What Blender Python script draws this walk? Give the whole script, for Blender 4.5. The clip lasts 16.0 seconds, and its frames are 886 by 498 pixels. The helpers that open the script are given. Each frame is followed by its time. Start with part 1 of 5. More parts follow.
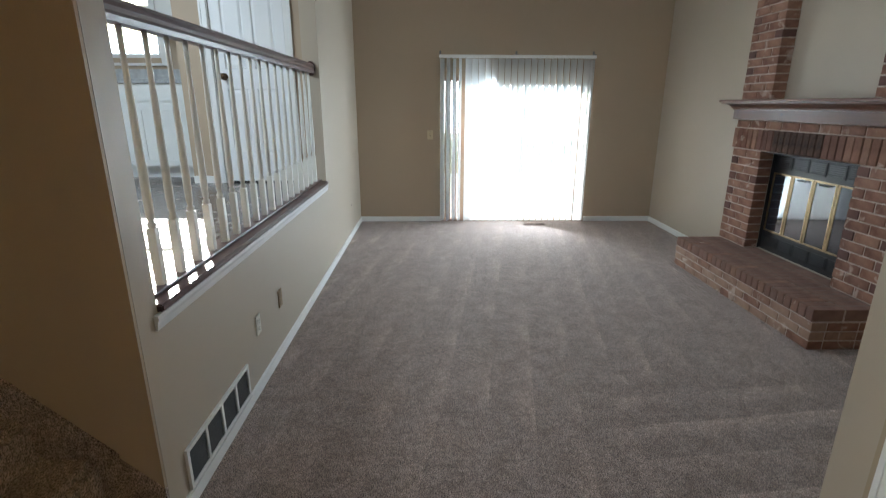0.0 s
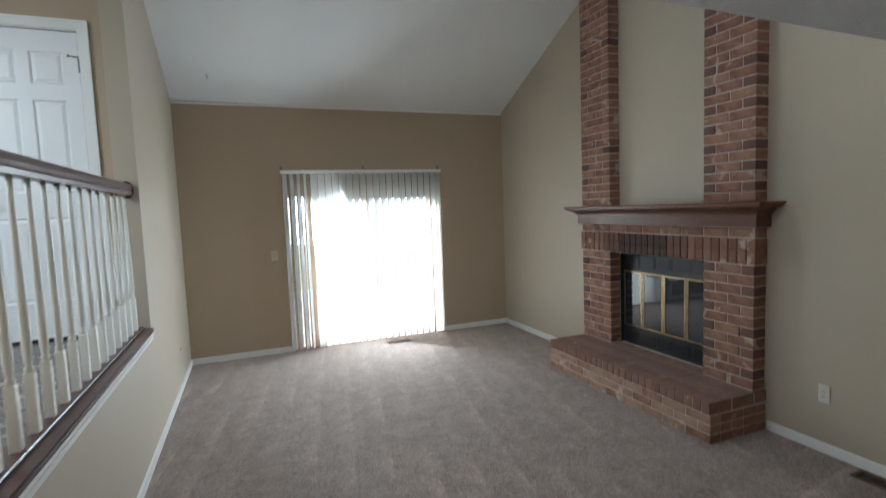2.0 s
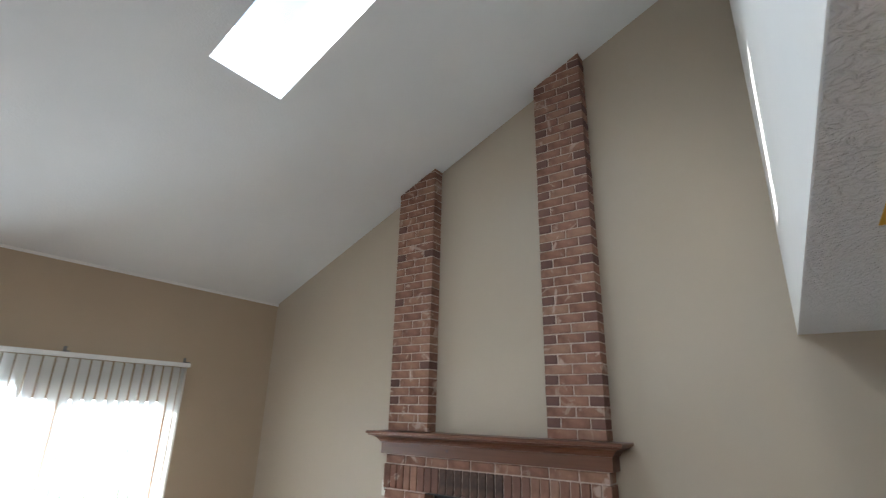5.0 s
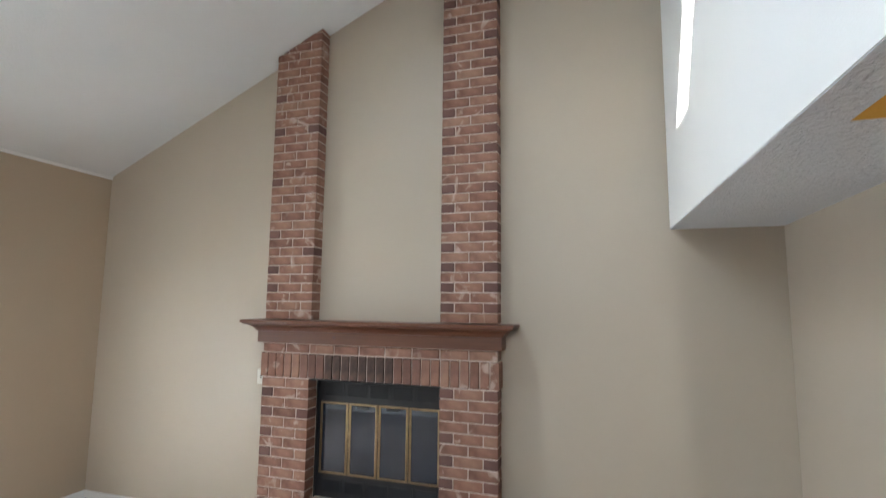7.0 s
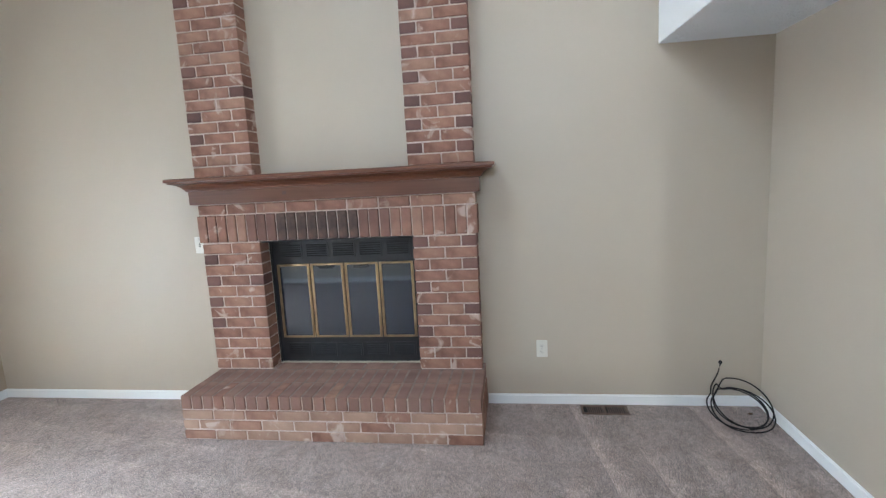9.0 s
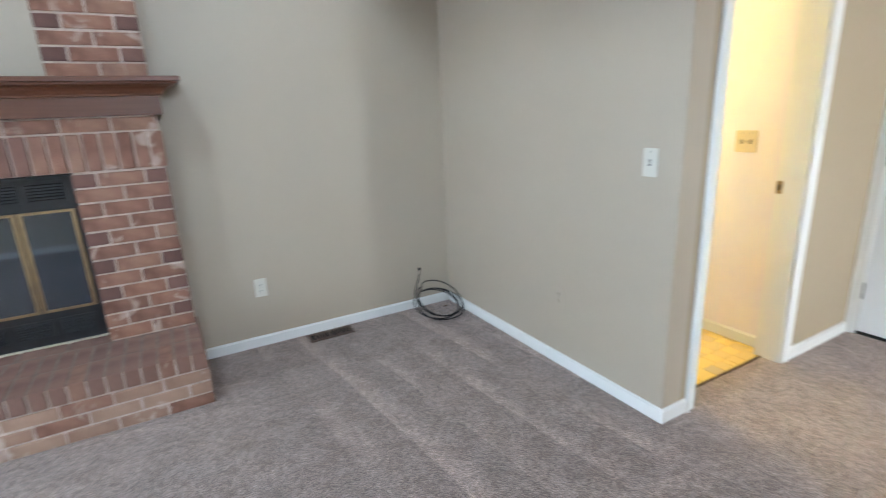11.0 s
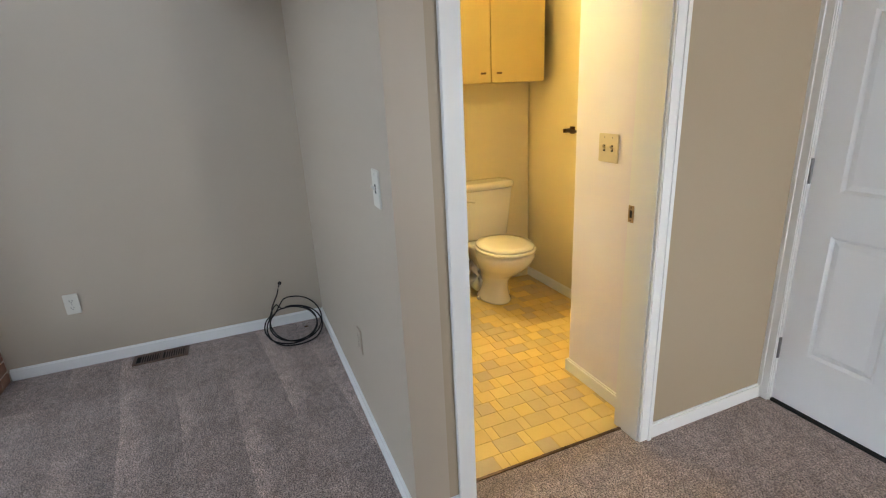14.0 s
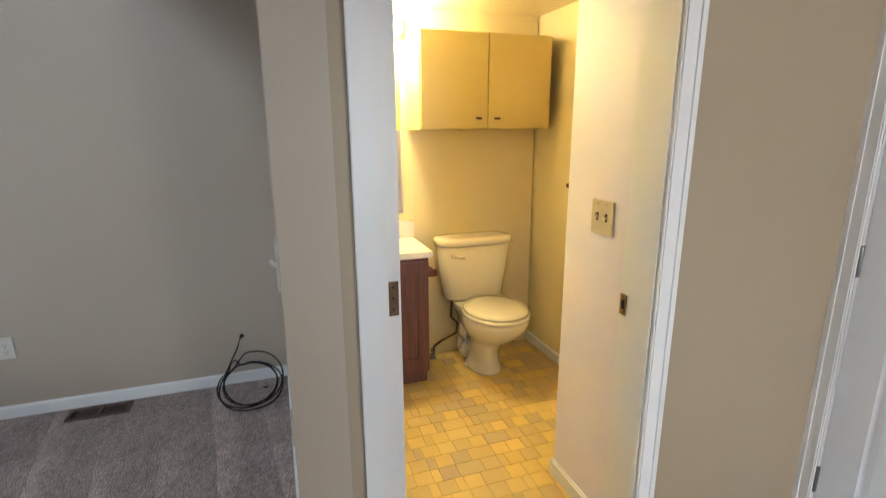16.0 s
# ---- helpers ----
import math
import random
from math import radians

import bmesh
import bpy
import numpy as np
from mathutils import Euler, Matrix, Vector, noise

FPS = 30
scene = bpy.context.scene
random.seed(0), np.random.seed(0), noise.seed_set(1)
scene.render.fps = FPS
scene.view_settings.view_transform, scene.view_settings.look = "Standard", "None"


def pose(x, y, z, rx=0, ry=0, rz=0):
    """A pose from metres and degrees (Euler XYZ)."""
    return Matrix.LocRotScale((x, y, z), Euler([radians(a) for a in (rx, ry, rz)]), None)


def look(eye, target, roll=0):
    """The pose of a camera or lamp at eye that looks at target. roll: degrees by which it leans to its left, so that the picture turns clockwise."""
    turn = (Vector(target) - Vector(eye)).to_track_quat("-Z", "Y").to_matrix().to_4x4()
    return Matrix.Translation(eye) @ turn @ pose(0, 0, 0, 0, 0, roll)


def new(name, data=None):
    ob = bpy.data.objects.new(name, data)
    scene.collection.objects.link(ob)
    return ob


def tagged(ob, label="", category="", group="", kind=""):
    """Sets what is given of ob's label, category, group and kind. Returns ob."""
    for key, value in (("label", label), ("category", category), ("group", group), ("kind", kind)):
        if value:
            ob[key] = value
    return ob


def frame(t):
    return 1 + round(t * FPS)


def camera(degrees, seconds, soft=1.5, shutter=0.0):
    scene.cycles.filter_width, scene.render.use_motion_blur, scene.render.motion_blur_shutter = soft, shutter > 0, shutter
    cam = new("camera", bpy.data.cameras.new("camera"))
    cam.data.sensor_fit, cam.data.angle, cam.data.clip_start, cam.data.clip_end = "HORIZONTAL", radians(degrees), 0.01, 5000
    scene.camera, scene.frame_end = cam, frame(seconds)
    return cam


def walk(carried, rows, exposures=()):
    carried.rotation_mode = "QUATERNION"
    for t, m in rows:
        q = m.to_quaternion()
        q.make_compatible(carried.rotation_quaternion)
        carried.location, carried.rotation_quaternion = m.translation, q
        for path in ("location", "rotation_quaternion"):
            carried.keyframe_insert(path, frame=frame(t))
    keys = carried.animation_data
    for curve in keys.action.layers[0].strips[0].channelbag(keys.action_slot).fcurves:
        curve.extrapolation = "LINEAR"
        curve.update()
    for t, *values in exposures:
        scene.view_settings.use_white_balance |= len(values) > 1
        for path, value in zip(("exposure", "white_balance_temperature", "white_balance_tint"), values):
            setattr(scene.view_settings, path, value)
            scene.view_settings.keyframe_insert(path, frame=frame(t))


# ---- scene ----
cam = camera(84.0, 16.0, soft=1.15, shutter=0.4)
PATH = [
    (0, (0.648, 0.468, 1.551), (0.693, 2.386, 0.985), 0.2),
    (0.5, (0.641, 0.48, 1.503), (0.722, 2.368, 0.85), -0.2),
    (1, (0.617, 0.566, 1.506), (0.867, 2.462, 0.921), -0.2),
    (1.5, (0.473, 0.803, 1.543), (0.994, 2.694, 1.153), -1.7),
    (2, (0.368, 1.047, 1.627), (1.097, 2.903, 1.465), -2.2),
    (2.5, (0.406, 1.311, 1.677), (1.206, 3.141, 1.777), -0.8),
    (3, (0.427, 1.487, 1.72), (1.33, 3.245, 2.03), 0.9),
    (3.5, (0.35, 1.69, 1.729), (1.451, 3.306, 2.148), 1.2),
    (4, (0.192, 1.905, 1.727), (1.487, 3.352, 2.207), 0.4),
    (6.3, (0.256, 2.59, 1.777), (2.037, 3.298, 2.347), 0.2),
    (6.5, (0.252, 2.617, 1.771), (2.079, 3.281, 2.24), -0.0),
    (7, (0.264, 2.705, 1.724), (2.158, 3.309, 1.949), 0.6),
    (7.5, (0.28, 2.813, 1.652), (2.202, 3.366, 1.675), -0.4),
    (8, (0.384, 2.93, 1.594), (2.322, 3.414, 1.487), -2.0),
    (8.2, (0.424, 2.979, 1.582), (2.369, 3.42, 1.428), -2.4),
    (10.3, (0.586, 3.308, 1.385), (2.511, 3.089, 0.891), -3.6),
    (10.5, (0.599, 3.335, 1.368), (2.49, 2.923, 0.864), -3.5),
    (10.7, (0.619, 3.365, 1.371), (2.44, 2.731, 0.839), -2.8),
    (11, (0.597, 3.374, 1.366), (2.284, 2.441, 0.834), -2.6),
    (11.5, (0.554, 3.225, 1.373), (2.052, 2.001, 0.867), -2.6),
    (12, (0.494, 2.982, 1.397), (1.94, 1.686, 0.916), -3.3),
    (12.5, (0.503, 2.744, 1.376), (1.998, 1.499, 0.908), -4.0),
    (13, (0.556, 2.447, 1.405), (2.131, 1.331, 0.881), -4.0),
    (13.5, (0.53, 2.203, 1.411), (2.22, 1.307, 0.826), -3.3),
    (14, (0.54, 2.013, 1.399), (2.305, 1.298, 0.79), -2.9),
    (14.5, (0.663, 1.853, 1.388), (2.443, 1.213, 0.738), -2.6),
    (15, (0.723, 1.715, 1.372), (2.506, 1.124, 0.685), -1.2),
    (15.5, (0.758, 1.659, 1.39), (2.565, 1.062, 0.774), -0.2),
    (16, (0.793, 1.639, 1.436), (2.631, 1.01, 0.962), -0.3),
]
EXPOSURES = [(0, 2.15, 5900, 5), (1.5, 2.1, 5950, 4), (4, 2.35, 6050, 8), (6.5, 2.9, 6100, 9), (8.2, 3.25, 5750, 9), (10.5, 3.4, 5500, 5), (11.5, 3.15, 5450, 7), (12.5, 2.89, 5550, 10), (16, 2.6, 5650, 10)]
walk(cam, [(t, look(eye, target, roll)) for t, eye, target, roll in PATH], EXPOSURES)

# ---- plan, in metres ----
XL, XR = -0.32, 3.66          # west and east faces of the family room
YN, YS = 7.09, 1.642          # north face, and the face of the bathroom's wall
XB = 1.802                    # west face of the bathroom's wall
YD = -0.03                    # face of the wall with the utility door
YH0, YH1 = 2.067, 2.270       # the dropped header
ZS = 2.215                    # underside of the header and soffit
ZH = 2.46                     # ceiling of the hall
KF = 0.85                     # kitchen floor
EAVE, PITCH = 2.89, 0.456     # the vault springs from the north wall


def vault(y):
    return EAVE + PITCH * (YN - y)


# ---- world, sun, large lights ----
SUN_DIR = Vector((0.56, -1.0, -0.52)).normalized()
world = bpy.data.worlds.new("sky")
scene.world = world
world.use_nodes = True
wn, wl = world.node_tree.nodes, world.node_tree.links
sky = wn.new("ShaderNodeTexSky")
sky.sky_type, sky.sun_disc = "NISHITA", False
sky.sun_elevation = math.asin(-SUN_DIR.z)
sky.sun_rotation = math.atan2(-SUN_DIR.x, -SUN_DIR.y)
sky.air_density, sky.dust_density = 1.0, 2.0
wn["Background"].inputs["Strength"].default_value = 0.15
wl.new(sky.outputs[0], wn["Background"].inputs["Color"])


def lamp(name, kind, m, energy, color, **more):
    data = bpy.data.lights.new(name, kind)
    data.energy, data.color = energy, color
    for k, v in more.items():
        if k == "size": data.size = v
        elif k == "size_y": data.shape, data.size_y = "RECTANGLE", v
        elif k == "angle": data.angle = v
        elif k == "radius": data.shadow_soft_size = v
        elif k == "spread": data.spread = v
    ob = new(name, data)
    ob.matrix_world = m
    return ob


lamp("sun", "SUN", look((0, 0, 8), Vector((0, 0, 8)) + SUN_DIR), 3.0, (1.0, 0.93, 0.84), angle=radians(0.6))
DAY = (0.84, 0.93, 1.0)
lamp("patio_door_daylight", "AREA", look((1.75, YN - 0.16, 0.98), (-1.1, 4.0, 0.3)), 17, DAY, size=1.55, size_y=1.8)
lamp("skylight_daylight", "AREA", look((1.69, 4.52, 4.38), (1.69, 4.42, 0)), 6.5, DAY, size=0.5, size_y=0.95)
lamp("kitchen_daylight", "AREA", look((-2.2, 3.2, 2.9), (-1.4, 3.4, 0.85)), 12.5, DAY, size=1.2, size_y=1.0)
lamp("bathroom_lamp", "POINT", pose(3.44, 1.02, 1.93), 7.5, (1.0, 0.80, 0.385), radius=0.06)
lamp("entry_daylight", "AREA", look((-2.9, 0.42, 1.3), (1.8, 1.1, 0.8)), 8.5, (1.0, 0.955, 0.87), size=0.8, size_y=1.5, spread=radians(120))


# ---- materials ----
def mat(name, base, rough=0.6, metal=0.0, second=None, scale=6.0, bump=0.0, bump_scale=120.0, spread=0.0,
        stretch=(1, 1, 1), spec=0.5, detail=4.0, emit=None, strength=0.0, coat=0.0, random_object=None, trans=0.0, blend=0.45):
    """A surface with slow mottling, fine relief and a gloss that varies."""
    m = bpy.data.materials.new(name)
    m.use_nodes = True
    n, l = m.node_tree.nodes, m.node_tree.links
    p = n["Principled BSDF"]
    p.inputs["Roughness"].default_value, p.inputs["Metallic"].default_value = rough, metal
    p.inputs["Specular IOR Level"].default_value = spec
    p.inputs["Coat Weight"].default_value = coat
    p.inputs["Transmission Weight"].default_value = trans
    tc = n.new("ShaderNodeTexCoord")
    mp = n.new("ShaderNodeMapping")
    mp.inputs["Scale"].default_value = stretch
    l.new(tc.outputs["Object"], mp.inputs[0])
    no = n.new("ShaderNodeTexNoise")
    no.inputs["Scale"].default_value, no.inputs["Detail"].default_value = scale, detail
    l.new(mp.outputs[0], no.inputs[0])
    ramp = n.new("ShaderNodeValToRGB")
    a = second or tuple(c * 0.93 for c in base)
    ramp.color_ramp.elements[0].position, ramp.color_ramp.elements[1].position = 0.32, 0.68
    ramp.color_ramp.elements[0].color, ramp.color_ramp.elements[1].color = (*a, 1), (*base, 1)
    l.new(no.outputs[0], ramp.inputs[0])
    out = ramp.outputs[0]
    if random_object:
        info = n.new("ShaderNodeObjectInfo")
        r2 = n.new("ShaderNodeValToRGB")
        r2.color_ramp.interpolation = "LINEAR"
        els = r2.color_ramp.elements
        while len(els) < len(random_object):
            els.new(0.5)
        for i, c in enumerate(random_object):
            els[i].position = i / (len(random_object) - 1)
            els[i].color = (*c, 1)
        l.new(info.outputs["Random"], r2.inputs[0])
        mix = n.new("ShaderNodeMixRGB")
        mix.inputs[0].default_value = blend
        l.new(r2.outputs[0], mix.inputs[1])
        l.new(out, mix.inputs[2])
        out = mix.outputs[0]
    l.new(out, p.inputs["Base Color"])
    if bump:
        b = n.new("ShaderNodeTexNoise")
        b.inputs["Scale"].default_value, b.inputs["Detail"].default_value = bump_scale, 3.0
        l.new(tc.outputs["Object"], b.inputs[0])
        bm = n.new("ShaderNodeBump")
        bm.inputs["Strength"].default_value, bm.inputs["Distance"].default_value = bump, 0.004
        l.new(b.outputs[0], bm.inputs["Height"])
        l.new(bm.outputs[0], p.inputs["Normal"])
    if spread:
        mr = n.new("ShaderNodeMapRange")
        mr.inputs[3].default_value, mr.inputs[4].default_value = rough - spread, rough + spread
        l.new(no.outputs[0], mr.inputs[0])
        l.new(mr.outputs[0], p.inputs["Roughness"])
    if emit:
        p.inputs["Emission Color"].default_value, p.inputs["Emission Strength"].default_value = (*emit, 1), strength
    return m


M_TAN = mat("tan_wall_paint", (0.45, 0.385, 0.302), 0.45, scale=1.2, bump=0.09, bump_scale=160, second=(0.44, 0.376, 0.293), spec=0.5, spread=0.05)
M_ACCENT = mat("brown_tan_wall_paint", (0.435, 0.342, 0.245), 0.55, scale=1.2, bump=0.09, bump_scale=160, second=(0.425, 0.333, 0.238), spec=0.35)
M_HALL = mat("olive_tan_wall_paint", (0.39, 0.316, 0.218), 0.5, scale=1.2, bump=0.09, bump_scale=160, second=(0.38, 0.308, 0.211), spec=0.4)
M_WHITE_WALL = mat("white_wall_paint", (0.78, 0.78, 0.76), 0.6, scale=1.2, bump=0.2, bump_scale=160, second=(0.75, 0.75, 0.73))
M_CEIL = mat("white_ceiling_paint", (0.72, 0.73, 0.73), 0.8, scale=1.6, bump=0.5, bump_scale=70, second=(0.69, 0.70, 0.70))
M_CREAM = mat("cream_bathroom_paint", (0.73, 0.625, 0.36), 0.5, scale=1.5, bump=0.2, bump_scale=160, second=(0.71, 0.605, 0.34))
# bluish base puts the hall's daylight into this wall end's colour
M_PINK = mat("off_white_wall_paint", (0.82, 0.775, 0.83), 0.5, scale=1.5, bump=0.2, bump_scale=160)
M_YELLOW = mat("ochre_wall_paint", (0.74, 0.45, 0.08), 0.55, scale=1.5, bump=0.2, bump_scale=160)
M_TRIM = mat("white_gloss_trim", (0.80, 0.80, 0.79), 0.35, scale=3, bump=0.1, bump_scale=60, spread=0.06, second=(0.77, 0.77, 0.75))
M_DOOR = mat("white_door_paint", (0.80, 0.81, 0.82), 0.38, scale=3, bump=0.12, bump_scale=90, second=(0.78, 0.79, 0.80))
M_RAIL = mat("dark_varnished_rail_wood", (0.12, 0.055, 0.05), 0.32, scale=4, stretch=(1, 0.06, 1), second=(0.06, 0.03, 0.025), bump=0.15, bump_scale=90)
M_WHITEWOOD = mat("cream_painted_wood", (0.80, 0.79, 0.74), 0.4, scale=5, bump=0.15, bump_scale=80)
M_MANTEL = mat("red_brown_stained_wood", (0.145, 0.058, 0.03), 0.36, scale=5, stretch=(6, 0.5, 14), second=(0.11, 0.04, 0.02), bump=0.2, bump_scale=60, spread=0.08)
M_MORTAR = mat("pale_mortar", (0.60, 0.49, 0.42), 0.95, scale=30, bump=0.8, bump_scale=150, second=(0.44, 0.34, 0.285))
M_BLACK = mat("black_enamel", (0.012, 0.013, 0.015), 0.4, scale=12, bump=0.15, second=(0.02, 0.02, 0.022))
M_FGLASS = mat("smoked_fireplace_glass", (0.012, 0.02, 0.032), 0.05, scale=4, second=(0.022, 0.026, 0.032), spread=0.02, spec=0.8, coat=0.35)
M_BRASS = mat("aged_brass", (0.42, 0.31, 0.17), 0.36, metal=1.0, scale=20, second=(0.30, 0.22, 0.13), spread=0.08)
M_POLISHED = mat("polished_brass", (0.78, 0.58, 0.24), 0.16, metal=1.0, scale=20, second=(0.70, 0.50, 0.20), spread=0.05)
M_BRONZE = mat("dull_bronze", (0.16, 0.10, 0.06), 0.4, metal=0.9, scale=25, second=(0.08, 0.05, 0.03))
M_STEEL = mat("dark_steel_hinge", (0.22, 0.22, 0.22), 0.4, metal=1.0, scale=30)
M_PLATE = mat("white_plastic_plate", (0.66, 0.64, 0.57), 0.35, scale=8)
M_IVORY = mat("ivory_plastic_plate", (0.62, 0.54, 0.36), 0.35, scale=8)
M_BROWNREG = mat("brown_register_metal", (0.16, 0.10, 0.07), 0.5, metal=0.3, scale=20, second=(0.10, 0.06, 0.045))
M_DARK = mat("dark_void", (0.01, 0.01, 0.01), 0.9)
M_GRILLE = mat("white_grille_metal", (0.74, 0.74, 0.72), 0.4, scale=12)
M_CABLE = mat("black_cable_rubber", (0.008, 0.008, 0.009), 0.5, scale=30, spec=0.25)
M_PORC = mat("cream_porcelain", (0.80, 0.74, 0.58), 0.12, scale=3, coat=0.5, second=(0.79, 0.73, 0.57))
M_CAB = mat("tan_laminate_cabinet", (0.63, 0.49, 0.165), 0.42, scale=2.5, second=(0.61, 0.47, 0.155))
M_VANITY = mat("cherry_vanity_wood", (0.13, 0.035, 0.02), 0.4, scale=6, stretch=(8, 8, 0.6), second=(0.07, 0.02, 0.012), bump=0.15)
M_COUNTER = mat("white_cultured_marble", (0.78, 0.74, 0.66), 0.18, scale=5, coat=0.4)
M_KFLOOR = mat("dark_kitchen_vinyl", (0.16, 0.13, 0.115), 0.25, scale=8, second=(0.10, 0.08, 0.07), spread=0.1)
M_KCAB = mat("white_kitchen_cabinet", (0.76, 0.77, 0.75), 0.4, scale=3)
M_KTOP = mat("grey_speckled_worktop", (0.45, 0.46, 0.46), 0.3, scale=60, second=(0.25, 0.26, 0.27))
M_BACKSPLASH = mat("grey_marbled_backsplash", (0.55, 0.56, 0.56), 0.3, scale=14, second=(0.36, 0.37, 0.38))
M_ALU = mat("tan_aluminium_frame", (0.40, 0.28, 0.2), 0.45, metal=0.2, scale=10)
M_PATIO = mat("pale_concrete", (0.48, 0.46, 0.43), 0.9, scale=3, bump=0.4, second=(0.40, 0.38, 0.36))
M_GRASS = mat("dry_lawn", (0.12, 0.13, 0.06), 0.95, scale=3, second=(0.08, 0.09, 0.04), bump=0.5)
M_BRICK = mat("red_brown_brick", (0.35, 0.19, 0.13), 0.85, scale=14, second=(0.11, 0.048, 0.032), bump=0.7, bump_scale=130,
              random_object=[(0.13, 0.055, 0.036), (0.25, 0.12, 0.078), (0.31, 0.17, 0.115), (0.21, 0.092, 0.06), (0.34, 0.20, 0.135), (0.28, 0.135, 0.085), (0.17, 0.073, 0.047)])


def smear(m, colour, lo=0.60, hi=0.68, scale=7.0, amount=0.75):
    """Pale mortar smears and chips across the faces of the bricks."""
    n, l = m.node_tree.nodes, m.node_tree.links
    p = n["Principled BSDF"]
    old = p.inputs["Base Color"].links[0].from_socket
    geo, no, r, mix = n.new("ShaderNodeNewGeometry"), n.new("ShaderNodeTexNoise"), n.new("ShaderNodeMapRange"), n.new("ShaderNodeMixRGB")
    no.inputs["Scale"].default_value, no.inputs["Detail"].default_value, no.inputs["Distortion"].default_value = scale, 5.0, 1.2
    l.new(geo.outputs["Position"], no.inputs[0])
    r.inputs[1].default_value, r.inputs[2].default_value, r.inputs[4].default_value = lo, hi, amount
    l.new(no.outputs[0], r.inputs[0])
    l.new(r.outputs[0], mix.inputs[0])
    l.new(old, mix.inputs[1])
    mix.inputs[2].default_value = (*colour, 1)
    l.new(mix.outputs[0], p.inputs["Base Color"])


smear(M_BRICK, (0.52, 0.40, 0.33))
M_DARKBRICK = mat("dark_maroon_brick", (0.175, 0.09, 0.07), 0.85, scale=12, second=(0.08, 0.038, 0.032), bump=0.7, bump_scale=130,
                  random_object=[(0.075, 0.038, 0.033), (0.14, 0.066, 0.052), (0.20, 0.10, 0.075), (0.10, 0.048, 0.04)])
M_HEARTHB = mat("dusty_brown_brick", (0.30, 0.19, 0.145), 0.9, scale=10, second=(0.15, 0.08, 0.06), bump=0.7, bump_scale=130,
                random_object=[(0.16, 0.085, 0.06), (0.23, 0.12, 0.085), (0.20, 0.10, 0.07), (0.25, 0.15, 0.11)])
M_TANBRICK = mat("tan_brick", (0.40, 0.26, 0.185), 0.88, scale=12, second=(0.21, 0.12, 0.085), bump=0.7, bump_scale=130,
                 random_object=[(0.26, 0.15, 0.105), (0.36, 0.22, 0.155), (0.42, 0.28, 0.20), (0.31, 0.18, 0.125)])
smear(M_TANBRICK, (0.56, 0.45, 0.37))
M_TILE = mat("ochre_vinyl_block", blend=0.25, base=(0.74, 0.54, 0.14), rough=0.35, scale=10, second=(0.58, 0.40, 0.14), bump=0.2, bump_scale=90,
             random_object=[(0.46, 0.35, 0.20), (0.76, 0.55, 0.14), (0.60, 0.43, 0.17), (0.80, 0.60, 0.17), (0.74, 0.53, 0.12), (0.48, 0.37, 0.22), (0.68, 0.47, 0.12)])
M_GROUT = mat("vinyl_joint", (0.58, 0.42, 0.16), 0.5, scale=20)


def vane_material():
    """White vinyl that lets some daylight through."""
    m = mat("white_vinyl_vane", (0.78, 0.78, 0.76), 0.5, scale=4)
    n, l = m.node_tree.nodes, m.node_tree.links
    t = n.new("ShaderNodeBsdfTranslucent")
    t.inputs[0].default_value = (0.9, 0.91, 0.92, 1)
    mix = n.new("ShaderNodeMixShader")
    mix.inputs[0].default_value = 0.6
    l.new(n["Principled BSDF"].outputs[0], mix.inputs[1])
    l.new(t.outputs[0], mix.inputs[2])
    l.new(mix.outputs[0], n["Material Output"].inputs[0])
    return m


def glass_material():
    m = bpy.data.materials.new("clear_window_glass")
    m.use_nodes = True
    n, l = m.node_tree.nodes, m.node_tree.links
    n.remove(n["Principled BSDF"])
    tr, gl, mix = n.new("ShaderNodeBsdfTransparent"), n.new("ShaderNodeBsdfGlossy"), n.new("ShaderNodeMixShader")
    fr = n.new("ShaderNodeFresnel")
    tr.inputs[0].default_value = (0.94, 0.97, 0.96, 1)
    gl.inputs["Roughness"].default_value = 0.02
    l.new(fr.outputs[0], mix.inputs[0])
    l.new(tr.outputs[0], mix.inputs[1])
    l.new(gl.outputs[0], mix.inputs[2])
    l.new(mix.outputs[0], n["Material Output"].inputs[0])
    return m


